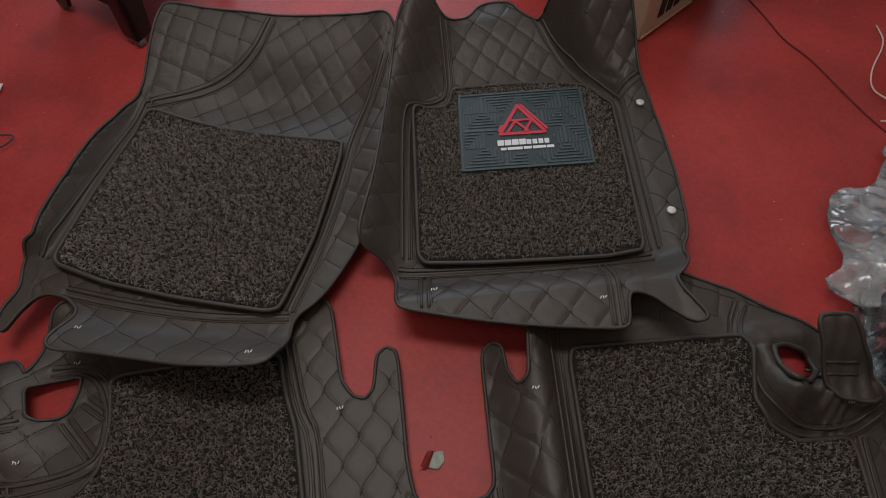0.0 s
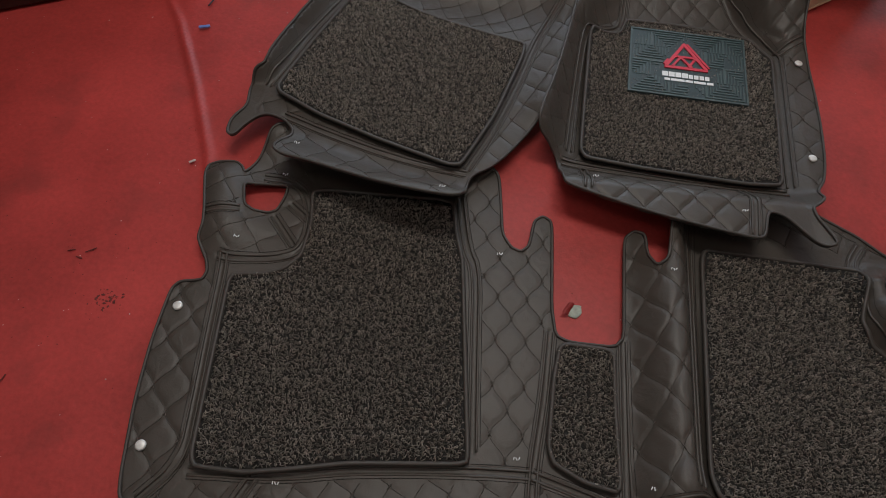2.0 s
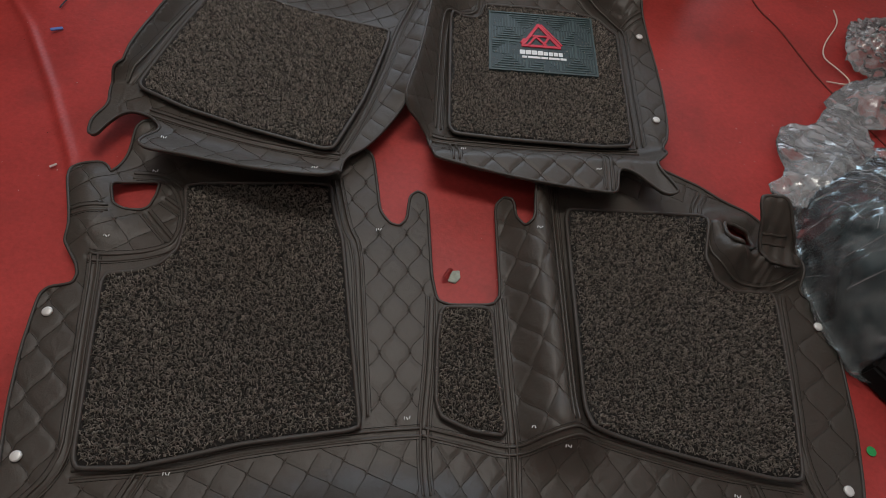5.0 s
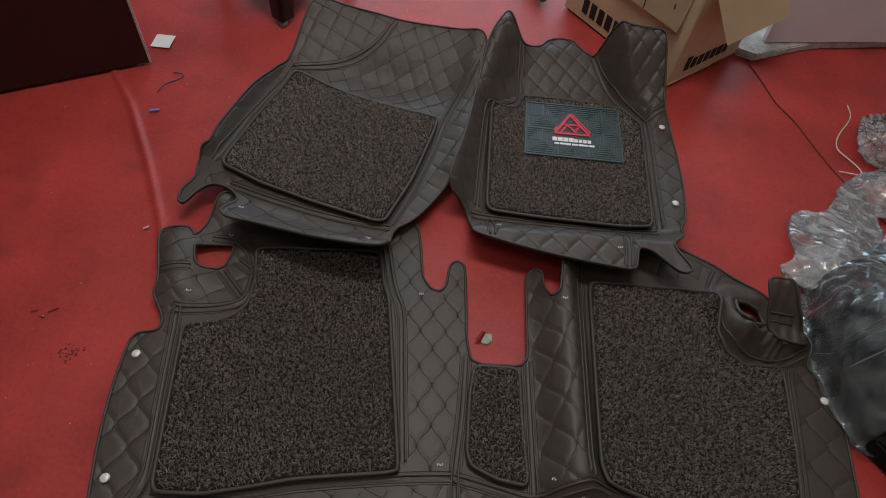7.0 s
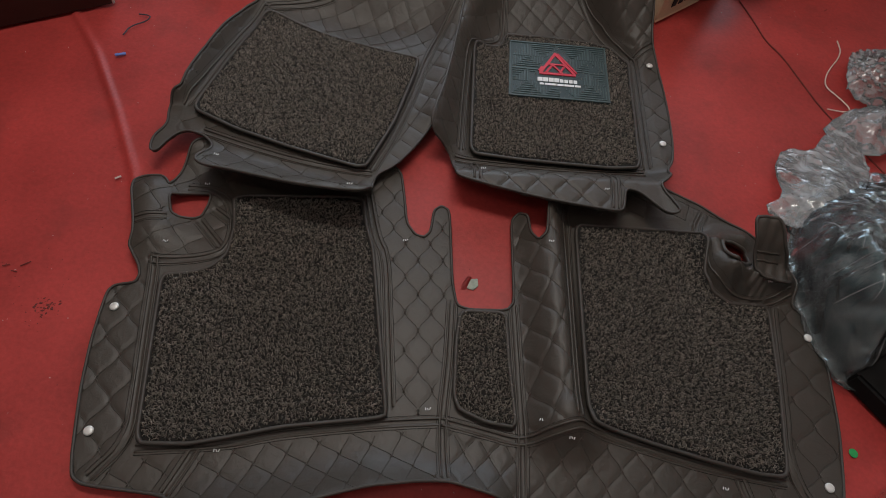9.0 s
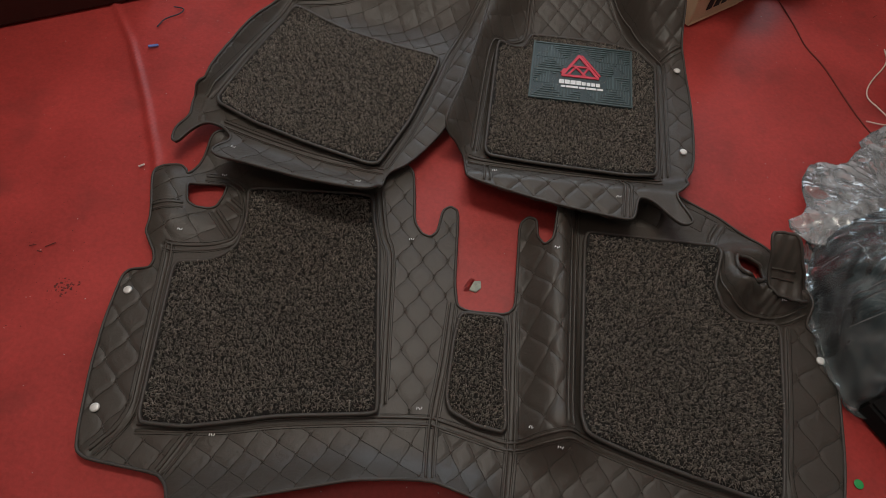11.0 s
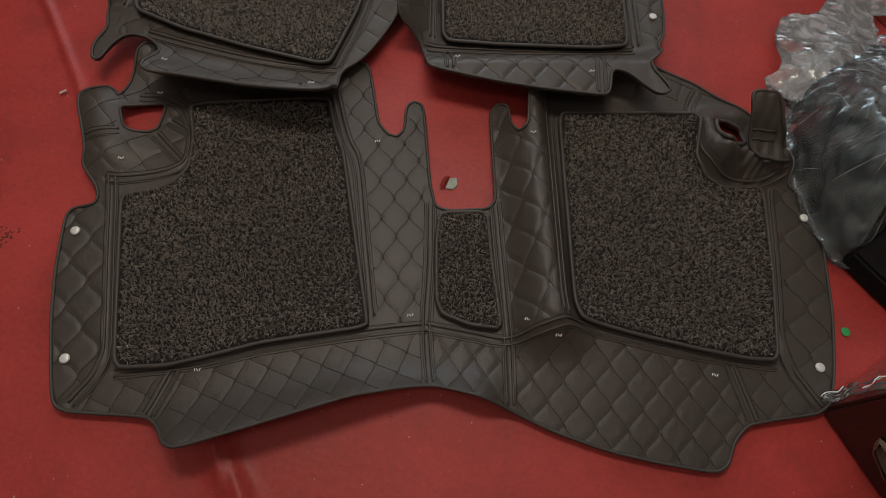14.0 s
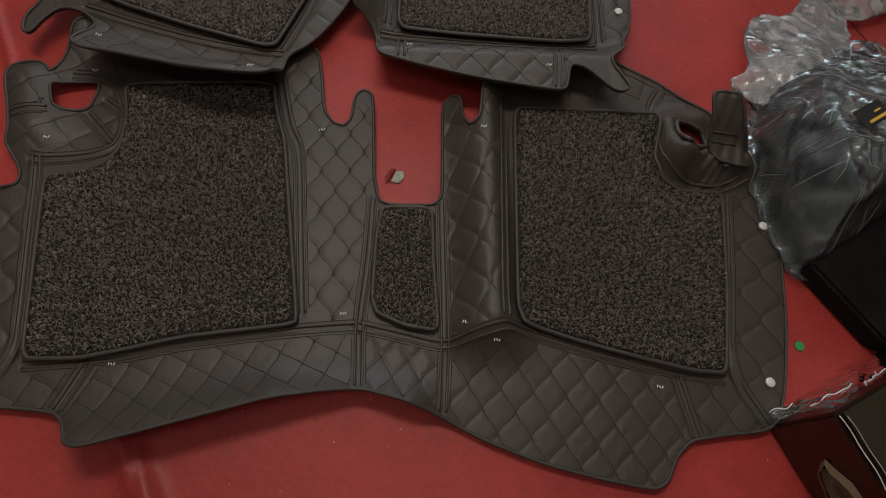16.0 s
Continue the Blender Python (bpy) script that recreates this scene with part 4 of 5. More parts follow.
for u, wide in ((0.305, 0.045), (0.358, 0.115), (0.482, 0.062), (0.552, 0.10), (0.66, 0.055)):
    part("printed_bar", pad_box(u, 0.225, u + wide, 0.258, 0.002, 0.0035), LOGO_WHITE, heel_pad, "white printed bar").location = (0, 0, 0)

# ---------------------------------------------------------------- things round the mats
cabinet = thing("cabinet", "dark wood veneer cabinet with a pale grey edge band", "cabinet", at=(-1.15, 1.3, 0))
AX = Vector((-0.886, -0.464, 0)).normalized()
AY = Vector((-0.464, 0.886, 0)).normalized()
CM = Matrix(((AX.x, AY.x, 0, -0.856), (AX.y, AY.y, 0, 1.182), (0, 0, 1, 0), (0, 0, 0, 1)))
part("side_panel", box((1.0, 0.018, 0.72), CM @ pose(0.506, 0.014, 0.366), 0.001), WOOD, cabinet)
part("edge_band", box((0.006, 0.022, 0.72), CM @ pose(0.002, 0.014, 0.366), 0.001), EDGE, cabinet, "pale grey edge band")
part("body", box((0.98, 0.40, 0.70), CM @ pose(0.51, 0.23, 0.36), 0.002), WOOD, cabinet)
part("top", box((1.02, 0.46, 0.025), CM @ pose(0.50, 0.22, 0.74), 0.003), WOOD, cabinet)

stool = thing("plastic_stool", "low black plastic stool with scuffed feet on the red floor", "stool", at=(-0.62, 1.72, 0))
ST = pose(-0.562, 1.615, 0, 0, 0, 52)
for sx, sy in ((-1, -1), (1, -1), (1, 1), (-1, 1)):
    bm = bmesh.new()
    for k, (wide, deep) in enumerate(((0.052, 0.012), (0.012, 0.052))):
        lo, hi = 0.150, 0.125
        verts = []
        for z, r, w in ((0.018, lo, 0.9), (0.22, hi, 1.25)):
            cx, cy = sx * r, sy * r
            x1, y1 = cx - sx * wide * w, cy - sy * deep * w
            verts.append([bm.verts.new((*c, z)) for c in ((cx, cy), (x1, cy), (x1, y1), (cx, y1))])
        for i in range(4):
            bm.faces.new((verts[0][i], verts[0][(i + 1) % 4], verts[1][(i + 1) % 4], verts[1][i]))
        bm.faces.new(verts[0]), bm.faces.new(verts[1])
    bmesh.ops.recalc_face_normals(bm, faces=bm.faces[:])
    bmesh.ops.transform(bm, matrix=ST, verts=bm.verts[:])
    leg = part("leg", bm, BLACK, stool)
    part("foot", box((0.022, 0.022, 0.016), ST @ pose(sx * 0.139, sy * 0.139, 0.008), 0.004), WORN, leg, "scuffed grey foot").location = (0, 0, 0)
for turn in range(4):
    bm = bmesh.new()
    top, low = [], []
    for i in range(13):
        s = i / 12 * 2 - 1
        z = 0.088 - 0.03 * abs(s) ** 8
        r = 0.126 + (0.22 - z) * 0.11
        low.append(bm.verts.new((s * r, -r, z)))
        top.append(bm.verts.new((s * 0.125, -0.125, 0.24)))
    for i in range(12):
        bm.faces.new((low[i], low[i + 1], top[i + 1], top[i]))
    bmesh.ops.solidify(bm, geom=bm.faces[:], thickness=0.006)
    bmesh.ops.transform(bm, matrix=ST @ pose(0, 0, 0, 0, 0, 90 * turn), verts=bm.verts[:])
    part("apron", bm, BLACK, stool)
part("seat", box((0.27, 0.27, 0.03), ST @ pose(0, 0, 0.25), 0.010, 3), BLACK, stool)

# cardboard carton with open flaps
carton = thing("cardboard_box", "open brown cardboard carton with black print on red floor", "box", at=(0.66, 1.52, 0))
C0, CR, CL = Vector((0.626, 1.290, 0)), Vector((0.883, 1.490, 0)), Vector((0.350, 1.668, 0))
ER, EL = (CR - C0), (CL - C0)
HIGH = 0.30


def wall_board(a, b, z0, z1, thick=0.005):
    d = b - a
    return box((d.length, thick, z1 - z0), Matrix.Translation((a + b) / 2 + Vector((0, 0, (z0 + z1) / 2))) @ pose(0, 0, 0, 0, 0, math.degrees(math.atan2(d.y, d.x))), 0.001, 1)


FAR = C0 + ER + EL
for a, b in ((C0, CR), (CL, C0), (CL, FAR), (FAR, CR)):
    part("side", wall_board(a, b, 0.002, HIGH), CARD, carton)
part("bottom", prism([(p.x, p.y) for p in (C0, CR, FAR, CL)], 0.002, 0.006), CARD, carton)


def flap(a, b, out, drop, length, mat):
    """A flap folded outwards about the edge a-b."""
    away = (out * length) + Vector((0, 0, -drop))
    bm = bmesh.new()
    q = [a, b, b + away, a + away]
    bm.faces.new([bm.verts.new(p) for p in q])
    bmesh.ops.solidify(bm, geom=bm.faces[:], thickness=0.004)
    bmesh.ops.recalc_face_normals(bm, faces=bm.faces[:])
    return part("flap", bm, mat, carton)


up = Vector((0, 0, HIGH))
nl, nr = -ER.normalized(), -EL.normalized()
flap(C0 + up + EL * 0.06, C0 + up + EL * 0.60, nl, 0.13, 0.02, CARD_IN)
flap(C0 + up + ER * 0.10, CR + up, nr, 0.11, 0.10, CARD_IN)
flap(FAR + up, CL + up, EL.normalized(), 0.03, 0.14, CARD)


def print_bars(a, d, n, z0, z1, out, parent):
    """A row of printed bars on an upright carton side."""
    for i in range(n):
        p, q = a + d * (i + 0.08) / n + out * 0.0045, a + d * (i + 0.80) / n + out * 0.0045
        part("printed_bar", wall_board(p, q, z0, z1 if i else z1 + 0.012, 0.002), INK, parent, "black printed bar")


print_bars(C0 + EL * 0.33, EL * 0.52, 7, 0.026, 0.075, nl, carton)
print_bars(C0 + ER * 0.14, ER * 0.64, 7, 0.036, 0.072, nr, carton)
part("packing_tape", wall_board(C0 + nl * 0.004 + nr * 0.004, C0 + ER * 0.6 + nr * 0.005, 0.004, 0.012, 0.002), CARD_IN, carton, "strip of pale tape")

wire_path = [(0.50, 1.36, 0.20), (0.495, 1.385, 0.31), (0.50, 1.44, 0.345), (0.54, 1.50, 0.34), (0.60, 1.46, 0.33), (0.585, 1.40, 0.315), (0.575, 1.335, 0.22)]
tagged(tube("wire", resampled(rounded(wire_path, 3, False), 0.008, False), 0.0016, WIRE), "thin black wire lying over the cardboard box", "wire")

# bottle lying behind, with a green cap
bottle = thing("plastic_bottle", "clear plastic bottle with a green cap lying on floor", "bottle", at=(0.26, 1.75, 0))
prof = [(0.012, 0), (0.012, 0.018), (0.016, 0.03), (0.032, 0.07), (0.033, 0.20), (0.028, 0.21)]
bm = bmesh.new()
loops = [[bm.verts.new((r * math.cos(a * math.tau / 20), r * math.sin(a * math.tau / 20), z)) for a in range(20)] for r, z in prof]
for lo, hi in zip(loops, loops[1:]):
    for i in range(20):
        bm.faces.new((lo[i], lo[(i + 1) % 20], hi[(i + 1) % 20], hi[i]))
bm.faces.new(loops[-1])
BM = pose(0.268, 1.655, 0.033, -90, 0, 8)
bmesh.ops.transform(bm, matrix=BM, verts=bm.verts[:])
part("body", bm, FILM, bottle, smooth=True)
part("cap", disc(0.0165, 0.022, BM @ pose(0, 0, 0.012, 180), 24, 0.8), GREEN, bottle, "green screw cap", True)

# concrete plinth and the pale board on it
tagged(part("plinth", prism([(0.881, 1.480), (0.935, 1.455), (1.124, 1.540), (1.186, 1.558), (1.428, 1.600), (1.75, 1.655), (1.75, 1.95), (0.93, 1.95)], -0.004, 0.022, 0.004), CONCRETE), "broken speckled concrete plinth edge", "plinth", kind="structure")
tagged(part("board", box((0.75, 0.02, 0.55), pose(1.341, 1.622, 0.297, -8, 0, 8.4), 0.003), BOARD), "pale grey board leaning upright on concrete plinth", "board")


def crumpled(x, y, seed, amount, size):
    """Sharp folds of thin film."""
    out = np.zeros(np.shape(x))
    for i in range(9):
        a = (seed * 1.7 + i * 2.399) % math.pi
        f = (7 + 5 * i) / size
        u = x * math.cos(a) + y * math.sin(a) + 0.02 * np.sin(9 * (x * math.sin(a) - y * math.cos(a)) / size + i)
        out += amount / (1 + 0.55 * i) * (1 - 2 * np.abs(np.sin(u * f + seed + i)) ** 0.7)
    return out


def film_sheet(name, parent, outline, height, seed, amount, size, mat, step=0.009, label=""):
    return sheet(name, parent, rounded(outline, 1), [], lambda x, y: height(x, y) + crumpled(x, y, seed, amount, size), mat, step, 0.0006, label)[0]


# packed mats in a clear bag
bag = thing("packed_mats", "black folded car mats packed in a clear plastic bag", "package", at=(0.95, 0.45, 0))
PACK = [(0.795, 0.225), (0.772, 0.360), (0.785, 0.500), (0.845, 0.620), (0.93, 0.715), (1.13, 0.70), (1.12, 0.58), (1.065, 0.42), (1.02, 0.330), (0.93, 0.275), (0.84, 0.212)]


def pack_height(x, y):
    ring = rounded(PACK, 2)
    d = np.min([seg_dist(x, y, a, b) for a, b in zip(ring, np.roll(ring, -1, 0))], axis=0)
    d = np.where(inside(x, y, ring), d, 0)
    top = 0.10 + 0.07 * smoothstep(y, 0.22, 0.36) - 0.12 * smoothstep(y, 0.44, 0.70) + 0.012 * np.sin(9 * x + 5 * y)
    return 0.006 + top * np.clip(d / 0.06, 0, 1) ** 0.6 + 0.005 * (np.abs(np.sin(24 * x + 14 * y)) - 0.5) * (d > 0.01)


sheet("folded_mat", bag, rounded(PACK, 2), [], pack_height, PACKED, 0.010, 0.004, "black folded mats")
BAG = [(0.792, 0.200), (0.755, 0.36), (0.770, 0.49), (0.800, 0.600), (0.88, 0.70), (0.95, 0.76), (1.15, 0.74), (1.14, 0.58), (1.085, 0.41), (1.035, 0.315), (0.94, 0.255), (0.845, 0.190)]
film_sheet("plastic_bag", bag, BAG, lambda x, y: pack_height(x, y) + 0.017 + 0.012 * smoothstep(y, 0.55, 0.70), 1.0, 0.0045, 0.22, FILM, 0.005, "clear crumpled plastic bag")
MOUTH = [(0.745, 0.615), (0.80, 0.64), (0.80, 0.72), (0.855, 0.81), (0.93, 0.80), (0.985, 0.87), (1.03, 0.885), (1.08, 0.79), (1.02, 0.68), (0.90, 0.58), (0.80, 0.55)]
film_sheet("bag_mouth", bag, MOUTH, lambda x, y: 0.03 + 0.05 * np.exp(-(np.hypot(x - 0.92, y - 0.64) / 0.12) ** 2), 7.3, 0.0045, 0.45, HAZY, 0.006, "milky crumpled mouth of the bag")
BAG_RING = rounded(BAG, 1)
# thin pale tubes over the bag imitate its highlight streaks
glint_v, glint_f = [], []
for i in range(55):
    x, y, a = RNG.uniform(0.77, 1.10), RNG.uniform(0.21, 0.76), RNG.uniform(0, math.tau)
    bend, steps = RNG.normal(0, 0.02), int(RNG.uniform(6, 16))
    pts = []
    for k in range(steps):
        x, y, a = x + 0.007 * math.cos(a), y + 0.007 * math.sin(a), a + bend + RNG.normal(0, 0.015)
        if not inside(np.array([x]), np.array([y]), BAG_RING)[0]:
            break
        z = pack_height(np.array([x]), np.array([y])) + 0.019 + 0.012 * smoothstep(y, 0.55, 0.70) + crumpled(np.array([x]), np.array([y]), 1.0, 0.0045, 0.22)
        pts.append((x, y, float(z[0])))
    if len(pts) > 4:
        v, f = tube_arrays(pts, RNG.uniform(0.00015, 0.0004), 3)
        glint_f += [tuple(j + len(glint_v) for j in q) for q in f]
        glint_v += list(v)
from_arrays("film_glint", glint_v, glint_f, FILM_GLINT, bag, "thin pale threads as painted glints on film creases", True, "stuff")
LBL = pose(0.872, 0.420, 0.208, 2, -2, 30)
label_card = part("label_card", box((0.058, 0.036, 0.0015), LBL, 0), INK, bag, "black label with yellow bars")
for wide, deep, dx, dy in ((0.040, 0.005, 0.004, -0.010), (0.014, 0.003, 0.012, 0.002)):
    part("printed_bar", box((wide, deep, 0.001), LBL @ pose(dx, dy, 0.0015), 0), YELLOW, label_card, "yellow printed bar").location = (0, 0, 0)

# loose film and bubble wrap beyond the bag
wrap = thing("bubble_wrap", "crumpled clear bubble wrap lump lying on the red floor", "bubble wrap", at=(1.22, 1.1, 0))
WRAP = [(1.115, 1.03), (1.130, 1.12), (1.175, 1.20), (1.275, 1.22), (1.355, 1.12), (1.315, 1.02), (1.175, 0.99)]


def wrap_height(x, y):
    return 0.012 + 0.075 * np.exp(-(np.hypot((x - 1.225) / 0.085, (y - 1.11) / 0.075)) ** 2)


film_sheet("film", wrap, WRAP, wrap_height, 2.2, 0.004, 0.1, HAZY, 0.007)
bub = []
for i in range(11):
    for j in range(11):
        x, y = 1.135 + i * 0.018 + (j % 2) * 0.009, 1.03 + j * 0.0155
        if inside(np.array([x]), np.array([y]), rounded(WRAP, 1))[0] and (x - 1.225) ** 2 + (y - 1.11) ** 2 < 0.0085:
            bub.append(disc(0.0065, 0.004, pose(x, y, float(wrap_height(x, y)) + 0.003), 8))
tagged(part("bubbles", joined(bub), HAZY, wrap, smooth=True), kind="stuff")
tail = thing("plastic_film", "loose clear plastic film lying on the red floor", "plastic film", at=(1.07, 0.88, 0))
TAIL = [(0.985, 0.885), (1.03, 0.925), (1.09, 0.965), (1.25, 1.00), (1.30, 0.90), (1.20, 0.84), (1.08, 0.80), (1.02, 0.835)]
film_sheet("film", tail, TAIL, lambda x, y: 0.025 + 0.035 * np.exp(-(np.hypot(x - 1.15, y - 0.91) / 0.07) ** 2), 3.1, 0.0045, 0.40, HAZY, 0.007)
white_wire = [(1.172, 1.27, 0.003), (1.165, 1.21, 0.004), (1.09, 1.126, 0.005), (1.065, 1.070, 0.004), (1.085, 1.035, 0.006), (1.112, 0.99, 0.004), (1.10, 0.972, 0.003), (1.045, 0.982, 0.003)]
tagged(tube("white_wire", resampled(rounded(white_wire, 3, False), 0.006, False), 0.0019, WHITE_WIRE), "thin cream wire curled on the red floor", "wire")

# black felt box, dark case and carton beside the mats
felt_box = thing("speaker_box", "black felt covered box standing on the red floor", "box", at=(1.0, 0.15, 0))
part("body", prism([(0.815, 0.215), (0.912, 0.072), (0.960, 0.062), (1.10, 0.09), (1.45, 0.20), (1.45, 0.62), (1.12, 0.64), (1.05, 0.44), (1.01, 0.35), (0.90, 0.27)], 0.0, 0.05, 0.006), FELT, felt_box)
for sx, sy in ((0.985, 0.215), (0.985, 0.13)):
    part("screw", disc(0.003, 0.0015, pose(sx, sy, 0.05)), WORN, felt_box, "small steel screw", True)

case = thing("hard_case", "dark green rounded plastic case behind the felt box", "case", at=(1.4, 0.45, 0))
part("shell", prism([(1.075, 0.13), (1.03, 0.175), (1.035, 0.25), (1.095, 0.38), (1.13, 0.50), (1.18, 0.62), (1.45, 0.58), (1.45, 0.24)], 0.051, 0.145, 0.025), CASE, case, smooth=True)
part("latch", box((0.09, 0.05, 0.012), pose(1.16, 0.24, 0.142, 0, 0, 12), 0.003), BLACK, case, "black latch")
case_bag = thing("plastic_film", "clear plastic film draped on the dark case", "plastic film", at=(1.15, 0.4, 0.15))
film_sheet("film", case_bag, [(1.035, 0.335), (1.055, 0.46), (1.12, 0.60), (1.40, 0.60), (1.40, 0.42), (1.14, 0.375)], lambda x, y: 0.158 + 0.004 * np.sin(31 * x + 17 * y), 4.4, 0.0035, 0.6, HAZY, 0.007)

package = thing("wrapped_package", "dark maroon package in clear film with a torn side", "package", at=(0.9, -0.1, 0))
K0, KD, KW = Vector((0.703, -0.058, 0)), Vector((0.105, -0.240, 0)), Vector((0.40, 0.187, 0))
KH = 0.165
corner = [K0, K0 + KD, K0 + KD + KW, K0 + KW]
part("body", prism([(p.x, p.y) for p in corner], 0.0, KH, 0.006), MAROON, package)
part("top_sheet", prism([(p.x, p.y) for p in (corner[0] + Vector((0.012, 0, 0)), corner[1] + Vector((0.006, 0.012, 0)), corner[2], corner[3])], KH + 0.001, KH + 0.004, 0.001), OLIVE, package, "dark olive top")
KN = Vector((-0.236, -0.112, 0)).normalized()
hole_c = K0 + KD * 0.50 + Vector((0, 0, 0.082)) + KN * 0.0015
kd = KD.normalized()
tear = [hole_c + kd * (0.062 * math.cos(a)) + Vector((0, 0, 0.032 * math.sin(a))) for a in np.linspace(0, math.tau, 23)[:-1] + 0.3]
tear = [hole_c + (p - hole_c) * (0.90 + 0.2 * RNG.random()) for p in tear]
bm = bmesh.new()
rim_out = [bm.verts.new(p + (p - hole_c).normalized() * (0.004 + 0.007 * RNG.random()) + KN * 0.001) for p in tear]
rim_in = [bm.verts.new(p + KN * (0.006 + 0.006 * RNG.random())) for p in tear]
for i in range(len(tear)):
    j = (i + 1) % len(tear)
    bm.faces.new((rim_out[i], rim_out[j], rim_in[j], rim_in[i]))
part("torn_rim", bm, TORN, package, "torn brown paper rim")
bm = bmesh.new()
mid = bm.verts.new(hole_c - KN * 0.0005)
ring_v = [bm.verts.new(p + KN * 0.001) for p in tear]
for i in range(len(tear)):
    bm.faces.new((mid, ring_v[i], ring_v[(i + 1) % len(tear)]))
part("filling", bm, MARBLED, package, "mottled filling seen through the tear")
# two pale tubes paint the highlight on the film along the top edge
for inset, radius in ((0.0, 0.0009), (0.011, 0.0005)):
    fold = [K0 + KD * s + Vector((inset + 0.003 * math.sin(9 * s), 0, KH + 0.006 + 0.002 * math.sin(23 * s))) for s in np.linspace(0.02, 1, 30)]
    tube("fold_glint", resampled(fold, 0.01, False), radius, FILM_GLINT, package, "bright crumpled fold of clear film")
KS = Vector((-KW.y, KW.x, 0)).normalized()


def side_film(s, t):
    """A place on the loose film along the package's far side."""
    flare = 0.007 + 0.004 * (1 - t) ** 2 + 0.004 * math.sin(31 * s + 4 * t) * math.sin(13 * t + 17 * s) + 0.004 * abs(math.sin(57 * s - 9 * t))
    return K0 + KW * s + KS * flare + Vector((0, 0, 0.004 + t * (KH + 0.004)))


NS, NT = 60, 24
from_arrays("film_side", [side_film(-0.01 + 0.66 * i / NS, j / NT) for i in range(NS + 1) for j in range(NT + 1)],
            [(i * (NT + 1) + j, (i + 1) * (NT + 1) + j, (i + 1) * (NT + 1) + j + 1, i * (NT + 1) + j + 1) for i in range(NS) for j in range(NT)], HAZY, package, "loose crumpled clear film side")
# short pale tubes as painted glints on the side film
for s0, t0, s1, t1 in ((0.02, 0.05, 0.10, 0.16), (0.16, 0.95, 0.30, 0.70), (0.25, 0.85, 0.32, 0.99), (0.05, 0.55, 0.22, 0.62)):
    tube("fold_glint", [side_film(s0 + (s1 - s0) * k / 9, t0 + (t1 - t0) * k / 9) + KS * 0.002 for k in range(10)], 0.0012, FILM_GLINT, package, "bright crumpled fold of clear film")

carton2 = thing("cardboard_box", "worn brown cardboard box lying on the wrapped package", "box", at=(1.0, -0.05, KH))
Q0 = Vector((0.800, 0.010, 0))
QU, QV = Vector((0.21, 0.10, 0)), Vector((0.095, -0.215, 0))
part("body", prism([(p.x, p.y) for p in (Q0, Q0 + QV, Q0 + QV + QU, Q0 + QU)], KH + 0.012, KH + 0.085, 0.006), CARD_OLD, carton2)
part("packing_tape", box((0.20, 0.05, 0.001), Matrix.Translation(Q0 + QV * 0.5 + QU * 0.5 + Vector((0, 0, KH + 0.0865))) @ pose(0, 0, 0, 0, 0, 26.5), 0), CARD_OLD, carton2, "strip of brown tape")
for i in range(4):
    part("printed_bar", box((0.016, 0.005, 0.001), Matrix.Translation(Q0 + QU * (0.22 + 0.05 * (i % 2)) + QV * (0.25 + 0.17 * i) + Vector((0, 0, KH + 0.0880))) @ pose(0, 0, 0, 0, 0, 20 + 40 * i), 0), INK, carton2, "black handling mark")

# ---------------------------------------------------------------- litter on the floor
def litter(name, bm, mat, label, category, smooth=False):
    return tagged(part(name, bm, mat, None, "", smooth), label, category)


litter("paper_slip", box((0.055, 0.055, 0.0012), pose(-0.858, 1.287, 0.004, 3, -2, -4), 0), PAPER, "small white paper slip on the red floor", "paper")
litter("green_sticker", disc(0.0085, 0.0012, pose(0.793, 0.078, 0.0)), GREEN, "round green sticker on the red floor", "sticker")
litter("blue_scrap", box((0.026, 0.008, 0.004), pose(-0.79, 0.995, 0.004, 0, 8, 30), 0.002), BLUE, "small blue plastic scrap on red floor", "scrap")
tagged(tube("wire_scrap", resampled(rounded([(-0.804, 1.067, 0.004), (-0.795, 1.10, 0.006), (-0.757, 1.118, 0.01), (-0.752, 1.145, 0.008), (-0.787, 1.152, 0.004)], 2, False), 0.005, False), 0.0018, PIPE), "bent dark wire scrap on the red floor", "wire")
patch = [(0.074, 0.385), (0.088, 0.381), (0.098, 0.392), (0.097, 0.408), (0.082, 0.407)]
litter("cement_patch", prism(patch, -0.004, 0.001, 0.001), PUTTY, "grey cement showing through torn red floor", "floor patch")
bm = bmesh.new()
curl = [[bm.verts.new((0.074 + 0.006 * math.cos(a) - 0.008 + 0.006 * k, 0.385 + 0.011 * k, 0.004 + 0.006 * math.sin(a))) for a in np.linspace(-0.4, 2.6, 7)] for k in range(3)]
for lo, hi in zip(curl, curl[1:]):
    for i in range(6):
        bm.faces.new((lo[i], lo[i + 1], hi[i + 1], hi[i]))
bmesh.ops.solidify(bm, geom=bm.faces[:], thickness=0.0015)
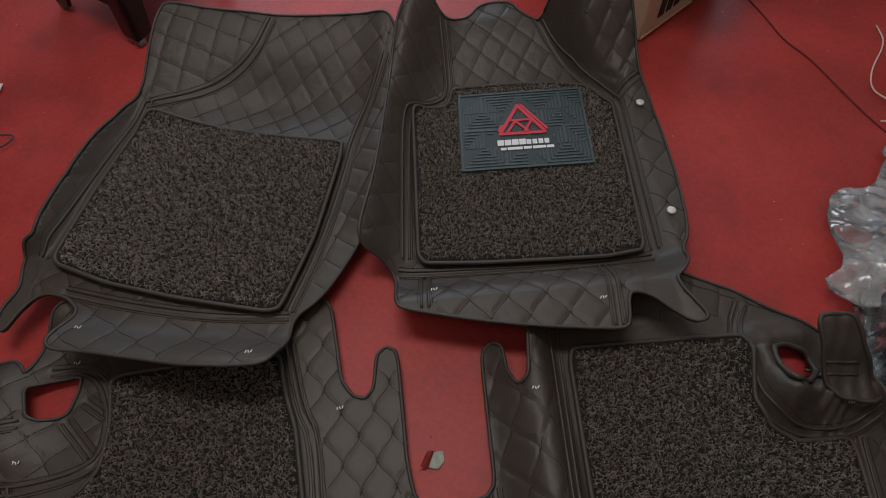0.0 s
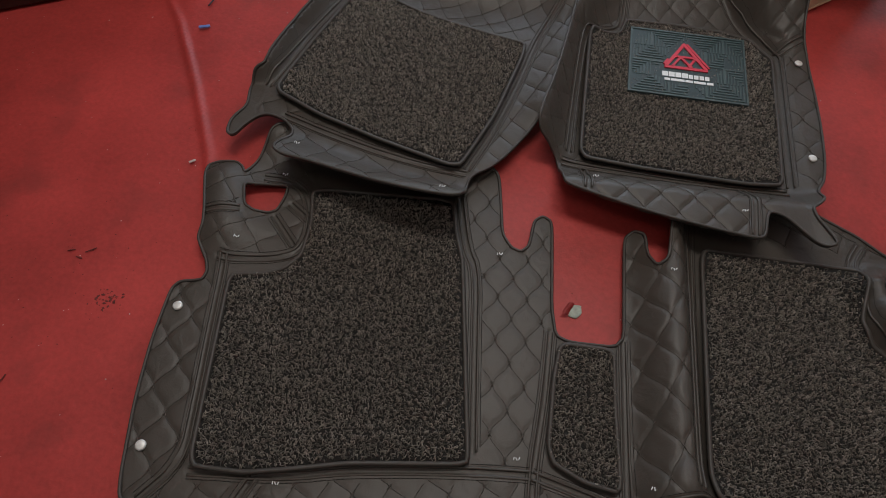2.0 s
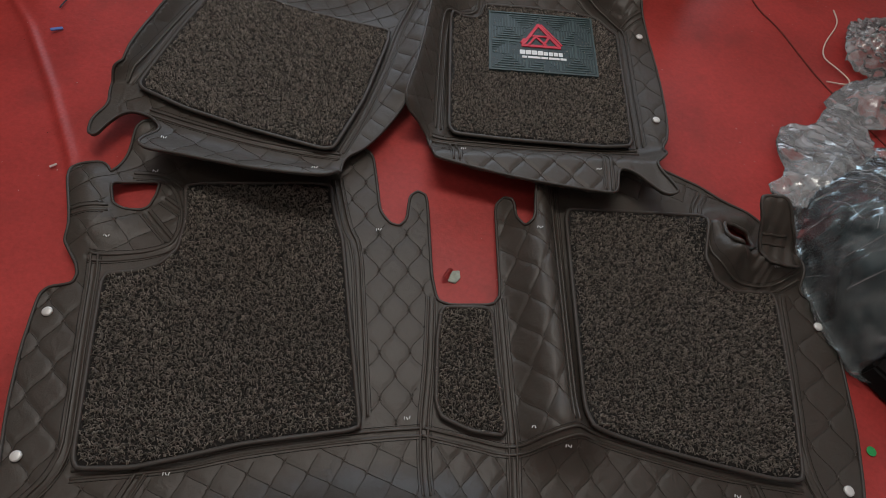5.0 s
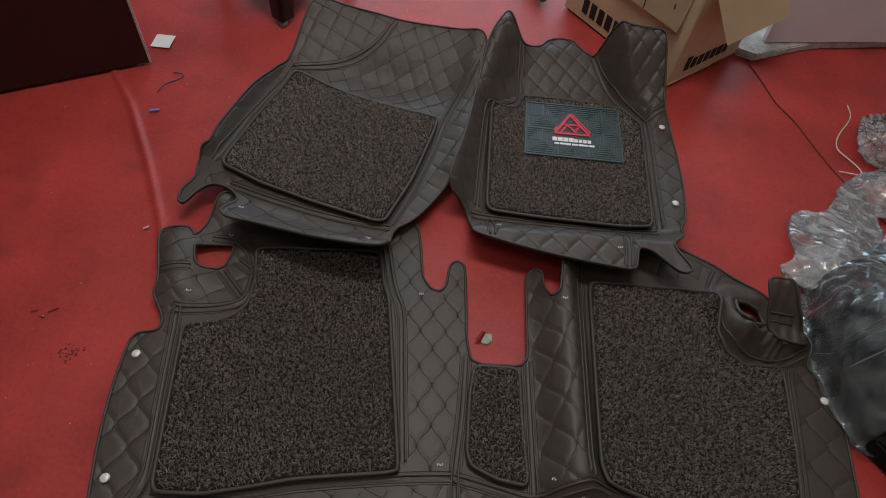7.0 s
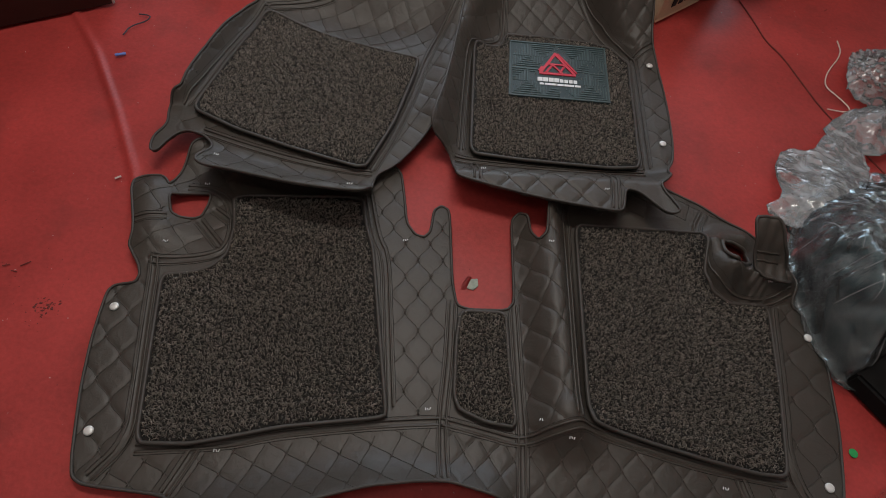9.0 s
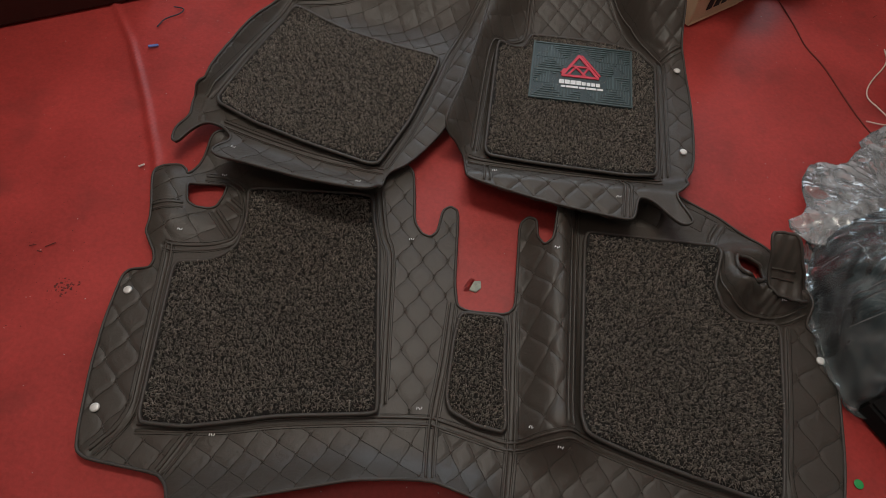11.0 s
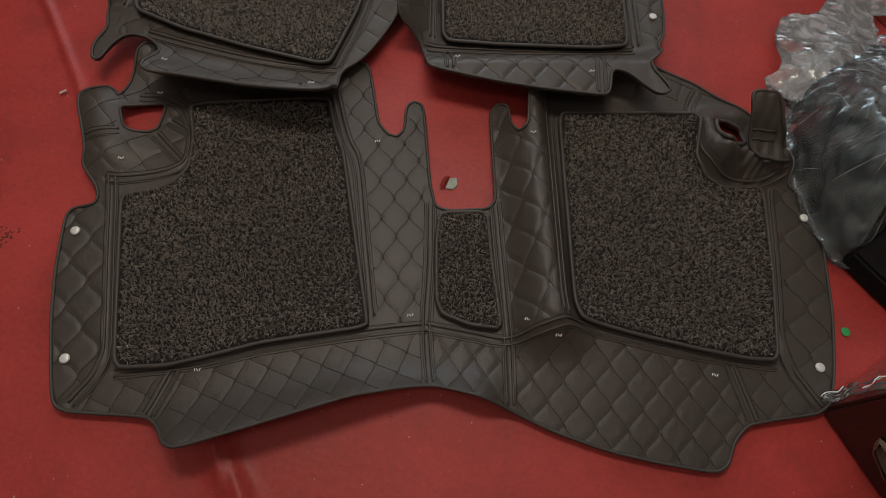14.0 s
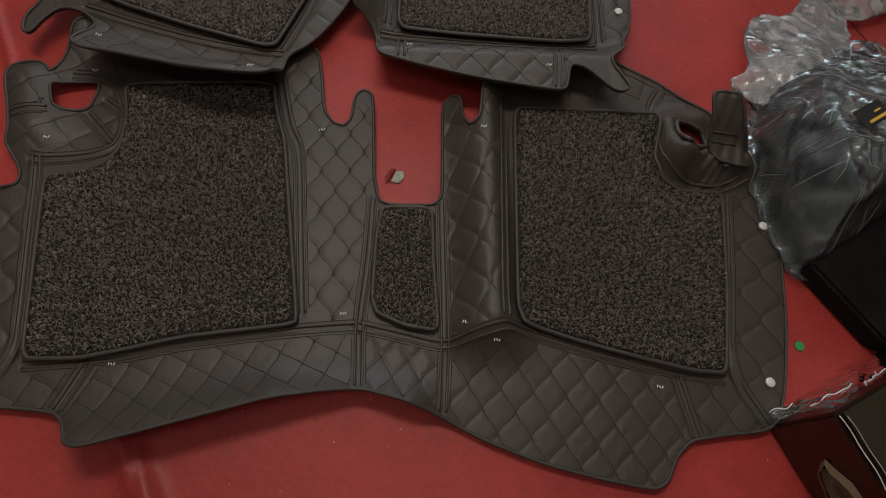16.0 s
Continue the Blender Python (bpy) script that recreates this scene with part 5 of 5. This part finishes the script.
litter("torn_curl", bm, RED, "curled torn piece of red floor sheet", "floor scrap", True)
for x, y, l, a in ((-0.835, 0.385, 0.02, 20), (-0.80, 0.39, 0.03, 35), (-0.815, 0.372, 0.018, -10), (-0.84, 0.14, 0.02, 75), (1.19, 1.42, 0.022, 40)):
    litter("dirt_flake", box((l * 0.7, 0.0022, 0.0015), pose(x, y, -0.002, 0, 0, a), 0.0008), GRIT, "dark dirt flake on the red floor", "dirt")
litter("pale_scrap", box((0.014, 0.005, 0.002), pose(-0.686, 0.613, 0.002, 0, 0, 35), 0.0008), DUST, "pale scrap on the red floor", "scrap")


def crumbs(name, spots, mat, label, category):
    """Small loose grains, each a low pyramid, in one mesh."""
    vs, fs = [], []
    for x, y, r in spots:
        a = RNG.uniform(0, 3)
        c, d = r * math.cos(a), r * math.sin(a)
        z = float(floor_height(np.array([x]), np.array([y]))[0]) + 0.0006
        k = len(vs)
        vs += [(x + c, y + d, z), (x - d * 0.6, y + c * 0.6, z), (x - c, y - d, z), (x + 0.6 * d, y - 0.6 * c, z), (x, y, z + 0.0008)]
        fs += [(k, k + 1, k + 4), (k + 1, k + 2, k + 4), (k + 2, k + 3, k + 4), (k + 3, k, k + 4)]
    tagged(from_arrays(name, vs, fs, mat, smooth=False), label, category, kind="stuff")


crumbs("floor_dust", [(RNG.uniform(-1.3, 1.25), RNG.uniform(-0.5, 1.6), RNG.uniform(0.0006, 0.0022)) for _ in range(520)], DUST, "scattered pale dust specks on the red floor", "dust")
grit = [(RNG.normal(-0.73, 0.013), RNG.normal(0.302, 0.010), RNG.uniform(0.001, 0.0042)) for _ in range(46)]
grit += [(RNG.normal(-0.78, 0.09), RNG.normal(0.33, 0.09), RNG.uniform(0.0006, 0.002)) for _ in range(60)]
grit += [(RNG.uniform(-1.3, 1.25), RNG.uniform(-0.5, 1.6), RNG.uniform(0.0006, 0.0018)) for _ in range(240)]
crumbs("floor_grit", grit, GRIT, "dark brown grit and crumbs on the red floor", "dirt")
